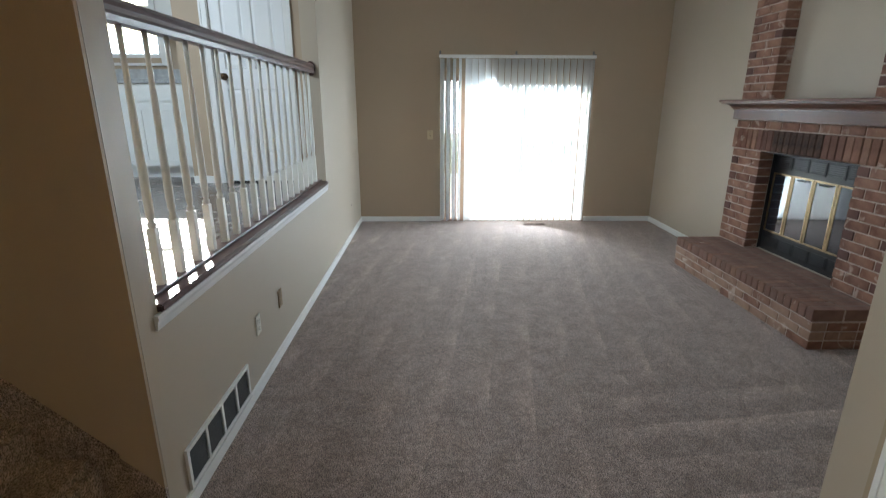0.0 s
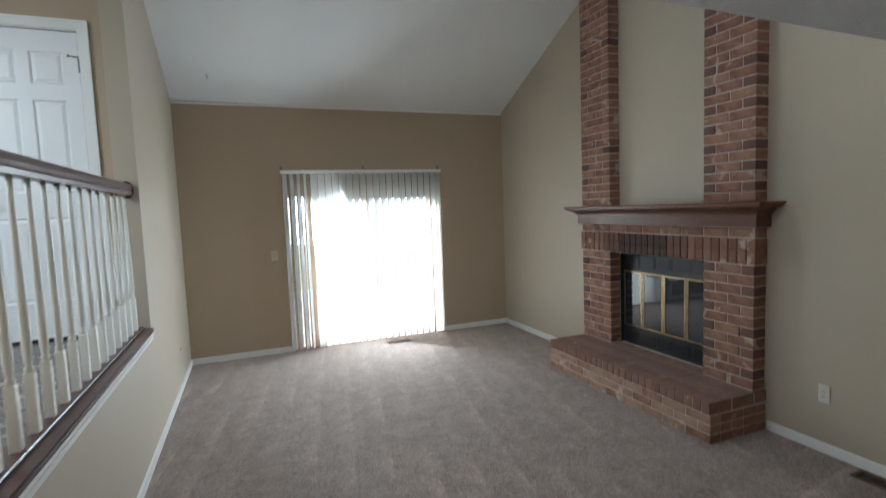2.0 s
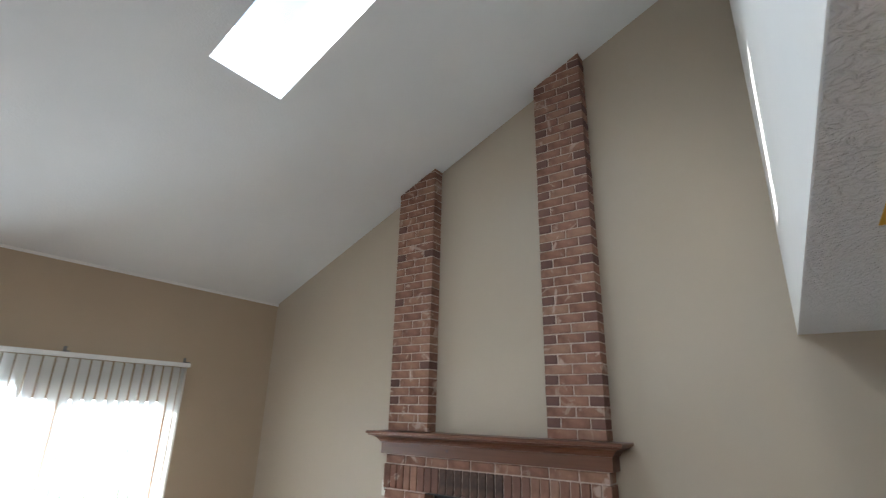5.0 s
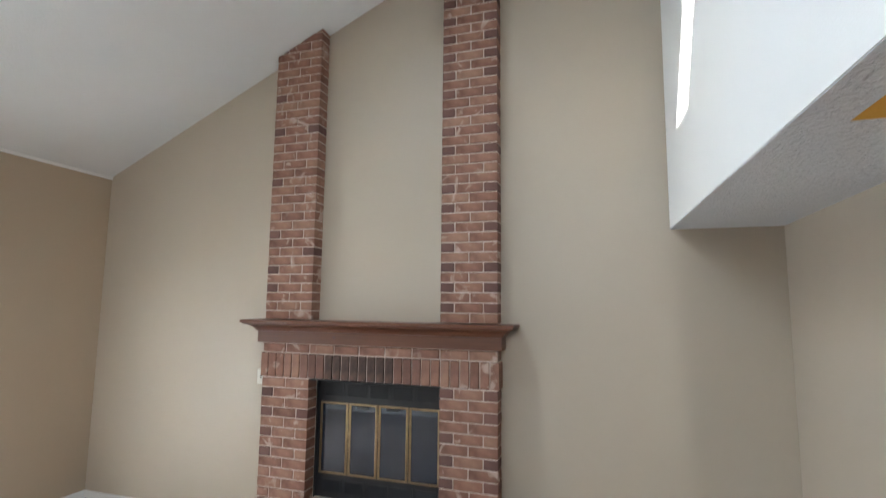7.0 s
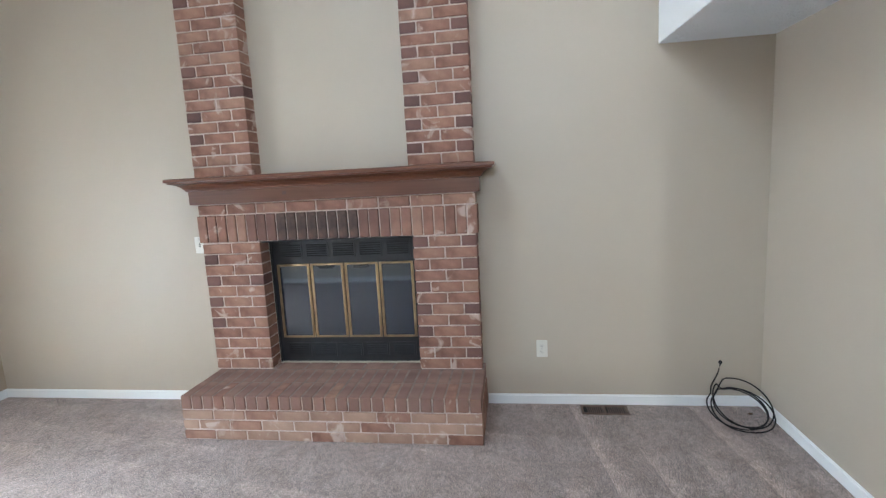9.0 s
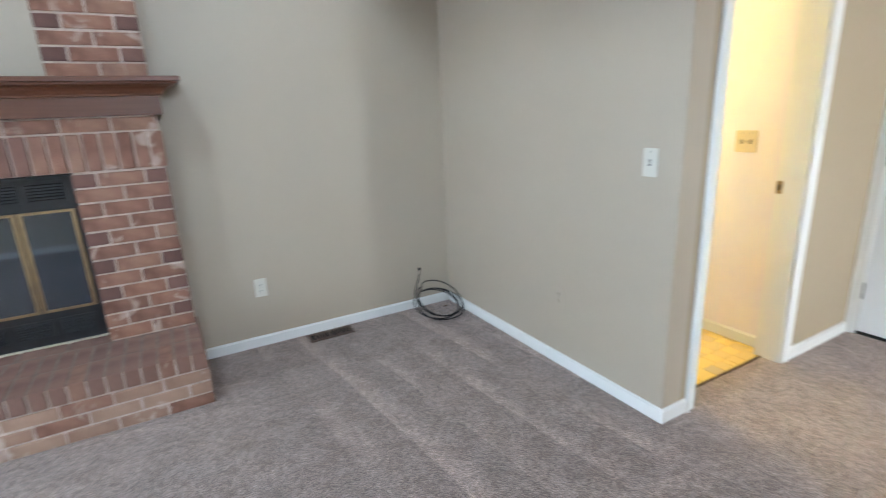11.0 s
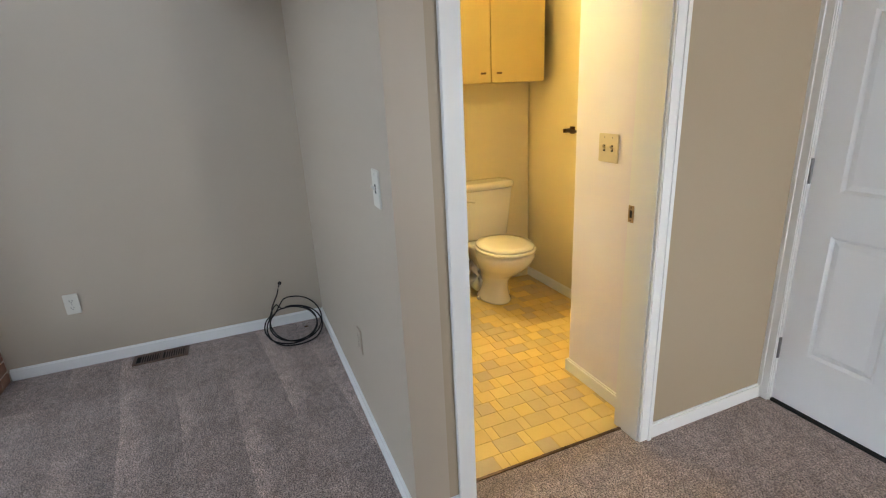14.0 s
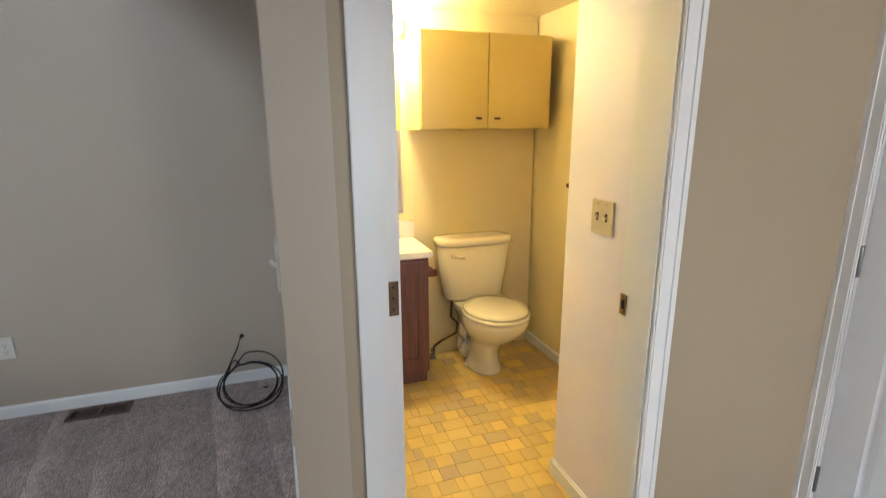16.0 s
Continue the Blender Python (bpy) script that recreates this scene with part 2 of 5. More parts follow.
def carpet_material():
    """Taupe cut pile: tufts, blotches, and the paler tracks a vacuum cleaner leaves."""
    m = bpy.data.materials.new("taupe_carpet")
    m.use_nodes = True
    n, l = m.node_tree.nodes, m.node_tree.links
    p = n["Principled BSDF"]
    p.inputs["Roughness"].default_value = 0.95
    p.inputs["Specular IOR Level"].default_value = 0.1
    p.inputs["Sheen Weight"].default_value = 0.25
    tc = n.new("ShaderNodeTexCoord")

    def noise_at(scale, stretch=(1, 1, 1), turn=0.0, detail=4.0, distort=0.0):
        mp = n.new("ShaderNodeMapping")
        mp.inputs["Scale"].default_value = stretch
        mp.inputs["Rotation"].default_value = (0, 0, turn)
        l.new(tc.outputs["Object"], mp.inputs[0])
        t = n.new("ShaderNodeTexNoise")
        t.inputs["Scale"].default_value, t.inputs["Detail"].default_value, t.inputs["Distortion"].default_value = scale, detail, distort
        l.new(mp.outputs[0], t.inputs[0])
        return t.outputs[0]

    def ramp(src, a, b, lo, hi):
        r = n.new("ShaderNodeValToRGB")
        r.color_ramp.elements[0].position, r.color_ramp.elements[1].position = lo, hi
        r.color_ramp.elements[0].color, r.color_ramp.elements[1].color = (*a, 1), (*b, 1)
        l.new(src, r.inputs[0])
        return r.outputs[0]

    def mul(a, b):
        x = n.new("ShaderNodeMixRGB")
        x.blend_type, x.inputs[0].default_value = "MULTIPLY", 1.0
        l.new(a, x.inputs[1])
        l.new(b, x.inputs[2])
        return x.outputs[0]

    tuft = ramp(noise_at(170, detail=2), (0.13, 0.095, 0.083), (0.67, 0.535, 0.48), 0.37, 0.66)
    blot = ramp(noise_at(9, distort=0.6), (0.80, 0.79, 0.78), (1.0, 1.0, 1.0), 0.38, 0.62)
    fine = ramp(noise_at(38, detail=3), (0.69, 0.675, 0.66), (1.08, 1.05, 1.02), 0.34, 0.64)
    def strokes(across, turn, scale, low, high, lo, hi, mask_stretch, offset):
        """Saw-edged strokes of a vacuum cleaner: a pale leading edge that fades, broken up by a mask."""
        mp = n.new("ShaderNodeMapping")
        mp.inputs["Rotation"].default_value = (0, 0, turn)
        mp.inputs["Location"].default_value = (offset, offset, 0)
        l.new(tc.outputs["Object"], mp.inputs[0])
        w = n.new("ShaderNodeTexWave")
        w.wave_type, w.bands_direction, w.wave_profile = "BANDS", across, "SAW"
        w.inputs["Scale"].default_value, w.inputs["Distortion"].default_value = scale, 1.1
        w.inputs["Detail"].default_value, w.inputs["Detail Scale"].default_value = 2.0, 0.55
        l.new(mp.outputs[0], w.inputs[0])
        peak = ramp(w.outputs["Fac"], (0.0, 0.0, 0.0), (1.0, 1.0, 1.0), 0.45, 1.0)
        mask = ramp(noise_at(2.2, mask_stretch, 0.0, 3.0), (0.12, 0.12, 0.12), (1.0, 1.0, 1.0), lo, hi)
        return ramp(mul(peak, mask), (low, low, low), (high, high * 0.99, high * 0.98), 0.0, 1.0)

    north = strokes("X", 0.16, 1.28, 0.96, 1.27, 0.44, 0.62, (1.3, 0.7, 1), 0.0)
    south = strokes("Y", -0.12, 1.30, 0.92, 1.42, 0.42, 0.58, (0.6, 1.3, 1), 0.07)
    sep = n.new("ShaderNodeSeparateXYZ")
    l.new(tc.outputs["Object"], sep.inputs[0])

    def step(axis, a, b):
        m_ = n.new("ShaderNodeMapRange")
        m_.inputs[1].default_value, m_.inputs[2].default_value = a, b
        l.new(sep.outputs[axis], m_.inputs[0])
        return m_.outputs[0]

    def blend(fac, a, b):
        x = n.new("ShaderNodeMixRGB")
        l.new(fac, x.inputs[0])
        for k, v in ((1, a), (2, b)):
            if isinstance(v, tuple):
                x.inputs[k].default_value = v
            else:
                l.new(v, x.inputs[k])
        return x.outputs[0]

    # strokes along the room in the north, across it beside the bathroom, none in the hall
    near = blend(step("X", 1.55, 1.75), north, south)
    track = blend(step("Y", 3.02, 3.08), near, north)
    track = blend(step("Y", 1.55, 1.70), (1.0, 1.0, 1.0, 1.0), track)
    l.new(mul(mul(mul(tuft, blot), fine), track), p.inputs["Base Color"])
    b1 = n.new("ShaderNodeBump")
    b1.inputs["Strength"].default_value, b1.inputs["Distance"].default_value = 0.9, 0.008
    l.new(noise_at(190, detail=3), b1.inputs["Height"])
    l.new(b1.outputs[0], p.inputs["Normal"])
    return m


def popcorn_material(name, base):
    """Ceiling with a stippled, knocked-down plaster texture."""
    m = mat(name, base, 0.9, scale=2, second=tuple(c * 0.95 for c in base))
    n, l = m.node_tree.nodes, m.node_tree.links
    tc, v = n.new("ShaderNodeTexCoord"), n.new("ShaderNodeTexNoise")
    v.inputs["Scale"].default_value, v.inputs["Detail"].default_value, v.inputs["Distortion"].default_value = 34, 5, 1.6
    b = n.new("ShaderNodeBump")
    b.inputs["Strength"].default_value, b.inputs["Distance"].default_value = 1.0, 0.02
    l.new(tc.outputs["Object"], v.inputs[0])
    l.new(v.outputs[0], b.inputs["Height"])
    l.new(b.outputs[0], n["Principled BSDF"].inputs["Normal"])
    return m


M_VANE, M_GLASS, M_CARPET = vane_material(), glass_material(), carpet_material()
M_POP = popcorn_material("white_textured_ceiling", (0.74, 0.75, 0.77))
# ochre base puts the hall's warm light into the ceiling's colour
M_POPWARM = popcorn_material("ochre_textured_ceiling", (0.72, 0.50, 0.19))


# ---- mesh helpers ----
def part(name, bm, material, parent=None, label="", kind=""):
    """Links a bmesh as one mesh object."""
    bmesh.ops.recalc_face_normals(bm, faces=bm.faces)
    me = bpy.data.meshes.new(name)
    bm.to_mesh(me)
    bm.free()
    me.materials.append(material)
    ob = new(name, me)
    if parent:
        ob.parent = parent
    return tagged(ob, label, "", "", kind)


def box(bm, x0, x1, y0, y1, z0, z1, bevel=0.0, m=None):
    vs = [bm.verts.new((x, y, z)) for x in (x0, x1) for y in (y0, y1) for z in (z0, z1)]
    fs = [bm.faces.new([vs[i] for i in f]) for f in ((0, 1, 3, 2), (4, 6, 7, 5), (0, 4, 5, 1), (2, 3, 7, 6), (0, 2, 6, 4), (1, 5, 7, 3))]
    if bevel:
        es = {e for f in fs for e in f.edges}
        r = bmesh.ops.bevel(bm, geom=list(es), offset=bevel, segments=2, affect="EDGES")
        vs = list({v for f in r["faces"] for v in f.verts} | {v for v in vs if v.is_valid})
    if m:
        bmesh.ops.transform(bm, matrix=m, verts=vs)
    return bm


def boxes(*many, bevel=0.0):
    bm = bmesh.new()
    for b in many:
        box(bm, *b, bevel=bevel)
    return bm


def prism(bm, pts, axis, a0, a1):
    """A polygon drawn in the two other axes, drawn out along one."""
    def at(p, a):
        return {"x": (a, p[0], p[1]), "y": (p[0], a, p[1]), "z": (p[0], p[1], a)}[axis]
    lo, hi = [bm.verts.new(at(p, a0)) for p in pts], [bm.verts.new(at(p, a1)) for p in pts]
    bm.faces.new(lo)
    bm.faces.new(hi)
    for i in range(len(pts)):
        j = (i + 1) % len(pts)
        bm.faces.new((lo[i], lo[j], hi[j], hi[i]))
    return bm


def lathe(bm, profile, n=16, centre=(0, 0, 0), axis="z", sx=1.0, sy=1.0):
    """Turns a profile of (radius, height) round an axis."""
    rings = []
    for r, h in profile:
        ring = []
        for i in range(n):
            a = 2 * math.pi * i / n
            u, v = r * math.cos(a) * sx, r * math.sin(a) * sy
            p = {"z": (u, v, h), "x": (h, u, v), "y": (u, h, v)}[axis]
            ring.append(bm.verts.new(Vector(centre) + Vector(p)))
        rings.append(ring)
    for a, b in zip(rings, rings[1:]):
        for i in range(n):
            bm.faces.new((a[i], a[(i + 1) % n], b[(i + 1) % n], b[i])).smooth = True
    bm.faces.new(rings[0])
    bm.faces.new(rings[-1])
    return bm


def tube(bm, pts, r, n=8):
    """A round tube along a line of points."""
    pts = [Vector(p) for p in pts]
    rings = []
    for i, p in enumerate(pts):
        d = (pts[min(i + 1, len(pts) - 1)] - pts[max(i - 1, 0)]).normalized()
        s = d.cross(Vector((0, 0, 1)) if abs(d.z) < 0.9 else Vector((1, 0, 0))).normalized()
        t = s.cross(d)
        rings.append([bm.verts.new(p + r * (math.cos(2 * math.pi * k / n) * s + math.sin(2 * math.pi * k / n) * t)) for k in range(n)])
    for a, b in zip(rings, rings[1:]):
        for k in range(n):
            bm.faces.new((a[k], a[(k + 1) % n], b[(k + 1) % n], b[k])).smooth = True
    bm.faces.new(rings[0])
    bm.faces.new(rings[-1])
    return bm


def thing(name, place, label, category, group="", kind=""):
    ob = new(name)
    ob.location = place
    ob.empty_display_size = 0.1
    return tagged(ob, label, category, group, kind)


def structure(name, bm, material, label=""):
    return part(name, bm, material, None, label, "structure")


# ---- large structure ----
T = 0.14
OY0, OY1, OZ0, OZ1 = 2.09, 5.0, 0.87, 3.28      # opening between kitchen and family room
SX0, SX1, SY0, SY1 = 1.42, 1.96, 3.93, 5.0      # skylight
GX0, GX1, GZ = 0.80, 2.70, 1.88                  # patio door

structure("floor", boxes((XL - 0.2, XR + T, YS - 0.02, YN + T, -0.1, 0), (-3.1, 1.90, YD - T, YS - 0.02, -0.1, 0)), M_CARPET, "taupe cut-pile carpet with vacuum tracks")
structure("bathroom_floor", boxes((1.90, XR, 0.03, YS - 0.12, -0.1, -0.006)), M_GROUT, "ochre vinyl floor in small blocks")
bm = boxes((XL - T, GX0, YN, YN + T, -0.1, EAVE), (GX1, XR + T, YN, YN + T, -0.1, EAVE), (GX0, GX1, YN, YN + T, GZ, EAVE), (GX0, GX1, YN, YN + T, -0.1, 0.0))
structure("wall_north", bm, M_ACCENT, "tan painted wall round the patio door")
FY0, FY1, FZ0, FZ1 = 3.765, 4.79, 0.285, 1.16     # firebox opening
bm = prism(bmesh.new(), [(YD - T, -0.1), (FY0, -0.1), (FY0, vault(FY0)), (YH1, vault(YH1)), (YD - T, vault(YH1))], "x", XR, XR + T)
prism(bm, [(FY1, -0.1), (YN, -0.1), (YN, vault(YN)), (FY1, vault(FY1))], "x", XR, XR + T)
prism(bm, [(FY0, FZ1), (FY1, FZ1), (FY1, vault(FY1)), (FY0, vault(FY0))], "x", XR, XR + T)
box(bm, XR, XR + T, FY0, FY1, -0.1, FZ0)
structure("wall_east", bm, M_TAN, "tall tan painted wall behind the brick fireplace")
bm = boxes((XL - T, XL, 1.97, YN, -0.1, OZ0 - 0.03))
prism(bm, [(OY1, OZ0 - 0.03), (YN, OZ0 - 0.03), (YN, vault(YN)), (OY1, vault(OY1))], "x", XL - T, XL)
prism(bm, [(OY0, OZ1), (OY1, OZ1), (OY1, vault(OY1)), (OY0, vault(OY0))], "x", XL - T, XL)
prism(bm, [(1.97, OZ0 - 0.03), (OY0, OZ0 - 0.03), (OY0, vault(OY0)), (1.97, vault(1.97))], "x", XL - T, XL)
structure("wall_west", bm, M_TAN, "tan painted wall with a railed opening to the kitchen")
bm = bmesh.new()
for x0, x1, y0, y1 in ((XL - T, SX0, 1.97, YN), (SX1, XR + T, 1.97, YN), (SX0, SX1, 1.97, SY0), (SX0, SX1, SY1, YN)):
    prism(bm, [(y0, vault(y0)), (y1, vault(y1)), (y1, vault(y1) + 0.1), (y0, vault(y0) + 0.1)], "x", x0, x1)
structure("ceiling", bm, M_CEIL, "white painted vaulted ceiling with a skylight opening")
# shaft of the skylight
bm = bmesh.new()
for x0, x1, y0, y1 in ((SX0 - 0.04, SX0, SY0 - 0.04, SY1 + 0.04), (SX1, SX1 + 0.04, SY0 - 0.04, SY1 + 0.04), (SX0, SX1, SY0 - 0.04, SY0), (SX0, SX1, SY1, SY1 + 0.04)):
    prism(bm, [(y0, vault(y0) + 0.1), (y1, vault(y1) + 0.1), (y1, vault(y1) + 0.34), (y0, vault(y0) + 0.34)], "x", x0, x1)
structure("skylight_shaft", bm, M_CEIL, "white textured shaft under the skylight")
YW = 2.145     # the header runs a little out of square: its west end
bm = prism(bmesh.new(), [(XL - T, YW - 0.07), (XR, YH1 - 0.07), (XR, YH1), (XL - T, YW)], "z", ZS + 0.004, vault(YH1) - 0.003)
structure("wall_upper", bm, M_WHITE_WALL, "white upper wall above the dropped header")
bm = boxes((XB - 0.015, XR, YS, YH0, ZS, ZS + 0.5))
prism(bm, [(XL, YH0), (XR, YH0), (XR, YH1 - 0.0005), (XL, YW - 0.0005)], "z", ZS, ZS + 0.0035)
prism(bm, [(XL, YH0), (XR, YH0), (XR, YH1 - 0.0705), (XL, YW - 0.0705)], "z", ZS + 0.0035, ZS + 0.5)
structure("header_soffit", bm, M_POP, "white textured soffit of the dropped header")
structure("header_face", boxes((XL, XB - 0.019, YH0 - 0.004, YH0, ZS + 0.004, ZH), (XB - 0.019, XB - 0.015, YD, YH0 - 0.004, ZS + 0.004, ZH)), M_YELLOW, "ochre face above the hall")
structure("hall_ceiling", boxes((-3.1, XB - 0.019, YD, YH0 - 0.004, ZH, ZH + 0.08)), M_POPWARM, "textured ceiling with warm light put into its ochre colour")
# bathroom walls
DZ = 2.04
structure("wall_bathroom_north", boxes((XB, XR, YS - 0.12, YS, -0.1, ZS + 0.3)), M_TAN, "tan painted wall beside the coiled cable")
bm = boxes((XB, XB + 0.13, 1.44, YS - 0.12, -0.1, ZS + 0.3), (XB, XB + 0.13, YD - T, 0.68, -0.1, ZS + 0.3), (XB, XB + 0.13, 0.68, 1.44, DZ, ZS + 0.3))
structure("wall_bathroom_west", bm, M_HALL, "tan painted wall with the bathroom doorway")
structure("wall_bathroom_return", boxes((XB + 0.13, 2.37, 0.10, 0.605, -0.1, ZS + 0.3)), M_PINK, "off-white wall end inside the bathroom, tinted for hall daylight")
structure("wall_bathroom_lining", boxes((XR - 0.02, XR - 0.003, 0.05, YS - 0.137, 0, 2.1), (XB + 0.13, XR - 0.003, YS - 0.137, YS - 0.123, 0, 2.1)), M_CREAM, "cream painted bathroom walls")
structure("wall_bathroom_south", boxes((XB + 0.13, XR, YD - T, 0.04, -0.1, ZS + 0.3)), M_CREAM, "cream painted bathroom wall")
structure("bathroom_ceiling", boxes((XB + 0.13, XR - 0.02, 0.04, YS - 0.14, 2.09, 2.15)), M_CREAM, "cream painted bathroom ceiling")
# utility door wall and hall
UX0, UX1, UZ = 0.962, 1.764, 2.04
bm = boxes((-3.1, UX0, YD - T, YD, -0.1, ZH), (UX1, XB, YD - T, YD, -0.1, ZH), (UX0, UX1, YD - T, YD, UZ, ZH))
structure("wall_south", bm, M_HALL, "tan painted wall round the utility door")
structure("utility_backing", boxes((UX0 - 0.1, UX1 + 0.1, YD - T - 0.5, YD - T - 0.46, -0.1, UZ + 0.1)), M_DARK, "dark space behind the utility door")
structure("wall_hall_west", boxes((-3.2, -3.1, YD - T, 1.97, -0.1, 3.4)), M_TAN, "tan painted end wall of the hall")
structure("wall_stair", boxes((-3.1, XL - T, 1.97, OY0, -0.1, 3.3), (XL - T, XL - 0.001, 1.955, 1.969, 0.0, ZH)), M_ACCENT, "tan painted wall beside the carpeted stairs")
# kitchen shell
KW = 5.90      # face of the kitchen's window wall
structure("kitchen_floor", boxes((-3.9, XL - T, OY0, KW, KF - 0.2, KF), (-1.51, XL - T, KW, YN, KF - 0.2, KF), (XL - T, XL - 0.02, OY0, OY1, KF - 0.1, KF - 0.0)), M_KFLOOR, "dark glossy vinyl kitchen floor")
structure("kitchen_ceiling", boxes((-3.9, XL - T, OY0, KW, OZ1 + 0.004, OZ1 + 0.1), (-1.51, XL - T, KW, YN, OZ1 + 0.004, OZ1 + 0.1)), M_CEIL, "white kitchen ceiling")
structure("wall_pantry", boxes((-1.51, -1.23, OY1, OY1 + 0.12, KF, OZ1), (-0.58, XL - T, OY1, OY1 + 0.12, KF, OZ1), (-1.23, -0.58, OY1, OY1 + 0.12, KF + 2.04, OZ1), (-1.51, -1.39, OY1 + 0.12, YN, KF, OZ1)), M_ACCENT, "tan painted wall round the pantry door")
WX0, WX1, WZ0, WZ1 = -2.86, -2.10, 1.99, 2.95
structure("wall_kitchen_north", boxes((-3.9, WX0, KW, KW + T, KF - 0.9, OZ1), (WX1, -1.51, KW, KW + T, KF - 0.9, OZ1), (WX0, WX1, KW, KW + T, KF - 0.9, WZ0), (WX0, WX1, KW, KW + T, WZ1, OZ1), (-1.51, XL - T, YN, YN + T, KF - 0.9, OZ1)), M_ACCENT, "tan painted kitchen wall with a window")
structure("wall_kitchen_west", boxes((-4.0, -3.9, OY0, KW + T, KF - 0.9, OZ1)), M_TAN, "tan painted kitchen wall")

# outdoors
structure("ground", boxes((-1.6, 300, YN + T + 0.003, 400, -0.3, -0.06), (-300, -1.6, 6.05, 400, -0.3, -0.06)), M_GRASS, "dry lawn behind the house")
structure("patio", boxes((-3, 7, YN + T + 0.01, YN + 5, -0.2, -0.02)), M_PATIO, "pale concrete patio")
# emissive sheet, added to blow out the patio door and backlight the vanes
m_backdrop_glow = mat("bright_haze", (0.8, 0.8, 0.8), 1.0, scale=0.5, emit=(0.9, 0.96, 1.0), strength=5.0)
structure("backdrop", boxes((-60, 60, 30, 30.1, -0.05, 5.0)), m_backdrop_glow, "glowing sheet beyond the garden that whitens the patio door")


# ---- trim ----
def baseboard(segs, h=0.062, t=0.013, name="baseboard"):
    """Runs of white baseboard: x0, y0, x1, y1, and the side into which they stand."""
    for x0, y0, x1, y1, nx, ny in segs:
        bm = bmesh.new()
        xa, xb = sorted((x0, x1 + nx * t)) if nx else sorted((x0, x1))
        ya, yb = sorted((y0, y1 + ny * t)) if ny else sorted((y0, y1))
        box(bm, xa, xb, ya, yb, 0.001, h)
        top = [e for e in bm.edges if all(abs(v.co.z - h) < 1e-6 for v in e.verts) and (
            (nx and all(abs(v.co.x - (x0 + nx * t)) < 1e-6 for v in e.verts)) or (ny and all(abs(v.co.y - (y0 + ny * t)) < 1e-6 for v in e.verts)))]
        bmesh.ops.bevel(bm, geom=top, offset=0.007, segments=2, affect="EDGES")
        part(name, bm, M_TRIM, None, "white painted baseboard", "structure")


baseboard([(XL, YN, 0.76, YN, 0, -1), (2.74, YN, XR, YN, 0, -1), (XR, 5.23, XR, YN - 0.013, -1, 0), (XR, YS + 0.013, XR, 3.335, -1, 0),
           (XB - 0.013, YS, XR, YS, 0, 1), (XB, 1.4895, XB, YS, -1, 0), (XB, YD, XB, 0.6345, -1, 0), (XL, 1.99, XL, YN, 1, 0),
           (-3.1, YD, UX0 - 0.04, YD, 0, 1), (XB + 0.15, 0.605, 2.37, 0.605, 0, 1), (2.37, 0.12, 2.37, 0.618, 1, 0),
           (2.37, 0.04, XR - 0.02, 0.04, 0, 1)], h=0.066)
bm = boxes((-1.51, -1.295, OY1 - 0.012, OY1, KF, KF + 0.065), (-0.515, XL - T, OY1 - 0.012, OY1, KF, KF + 0.065))
part("baseboard", bm, M_TRIM, None, "white painted baseboard in the kitchen", "structure")


def casing(name, u0, u1, z1, plane, axis, side, label, w=0.062, t=0.016, z0=0.0):
    """A stepped door casing round an opening from u0 to u1."""
    bm = bmesh.new()
    for a, b, c, d in ((u0 - w, u0, z0, z1 + w), (u1, u1 + w, z0, z1 + w), (u0, u1, z1, z1 + w)):
        lo, hi = sorted((plane, plane + side * t))
        if axis == "x":
            box(bm, lo, hi, a, b, c + 0.001, d, bevel=0.004)
        else:
            box(bm, a, b, lo, hi, c + 0.001, d, bevel=0.004)
    # a thin outer bead
    for a, b, c, d in ((u0 - w, u0 - w + 0.016, z0, z1 + w), (u1 + w - 0.016, u1 + w, z0, z1 + w), (u0 - w + 0.016, u1 + w - 0.016, z1 + w - 0.016, z1 + w)):
        lo, hi = sorted((plane + side * t, plane + side * (t + 0.005)))
        if axis == "x":
            box(bm, lo, hi, a, b, c + 0.001, d)
        else:
            box(bm, a, b, lo, hi, c + 0.001, d)
    return structure(name, bm, M_TRIM, label)


casing("bathroom_door_casing", 0.692, 1.432, DZ - 0.01, XB, "x", -1, "white moulded casing round the bathroom doorway", w=0.057)
bm = boxes((XB + 0.001, XB + 0.129, 0.6805, 0.695, 0, DZ - 0.001), (XB + 0.001, XB + 0.045, 1.42, 1.4395, 0, DZ - 0.001), (XB + 0.045, XB + 0.129, 1.42, 1.4395, 0, DZ - 0.001), (XB + 0.001, XB + 0.129, 0.695, 1.42, DZ - 0.02, DZ - 0.001))
structure("bathroom_door_jamb", bm, M_TRIM, "white painted jamb of the bathroom door")
casing("utility_door_casing", UX0 + 0.01, UX1 - 0.012, UZ - 0.01, YD, "y", 1, "white casing round the utility door", w=0.05)
casing("pantry_casing", -1.22, -0.59, KF + 2.03, OY1, "y", -1, "white casing round the pantry door", z0=KF)
structure("north_ceiling_trim", boxes((XL + 0.002, XR - 0.002, YN - 0.014, YN - 0.001, EAVE - 0.025, EAVE - 0.002)), M_TRIM, "thin white strip under the vault")


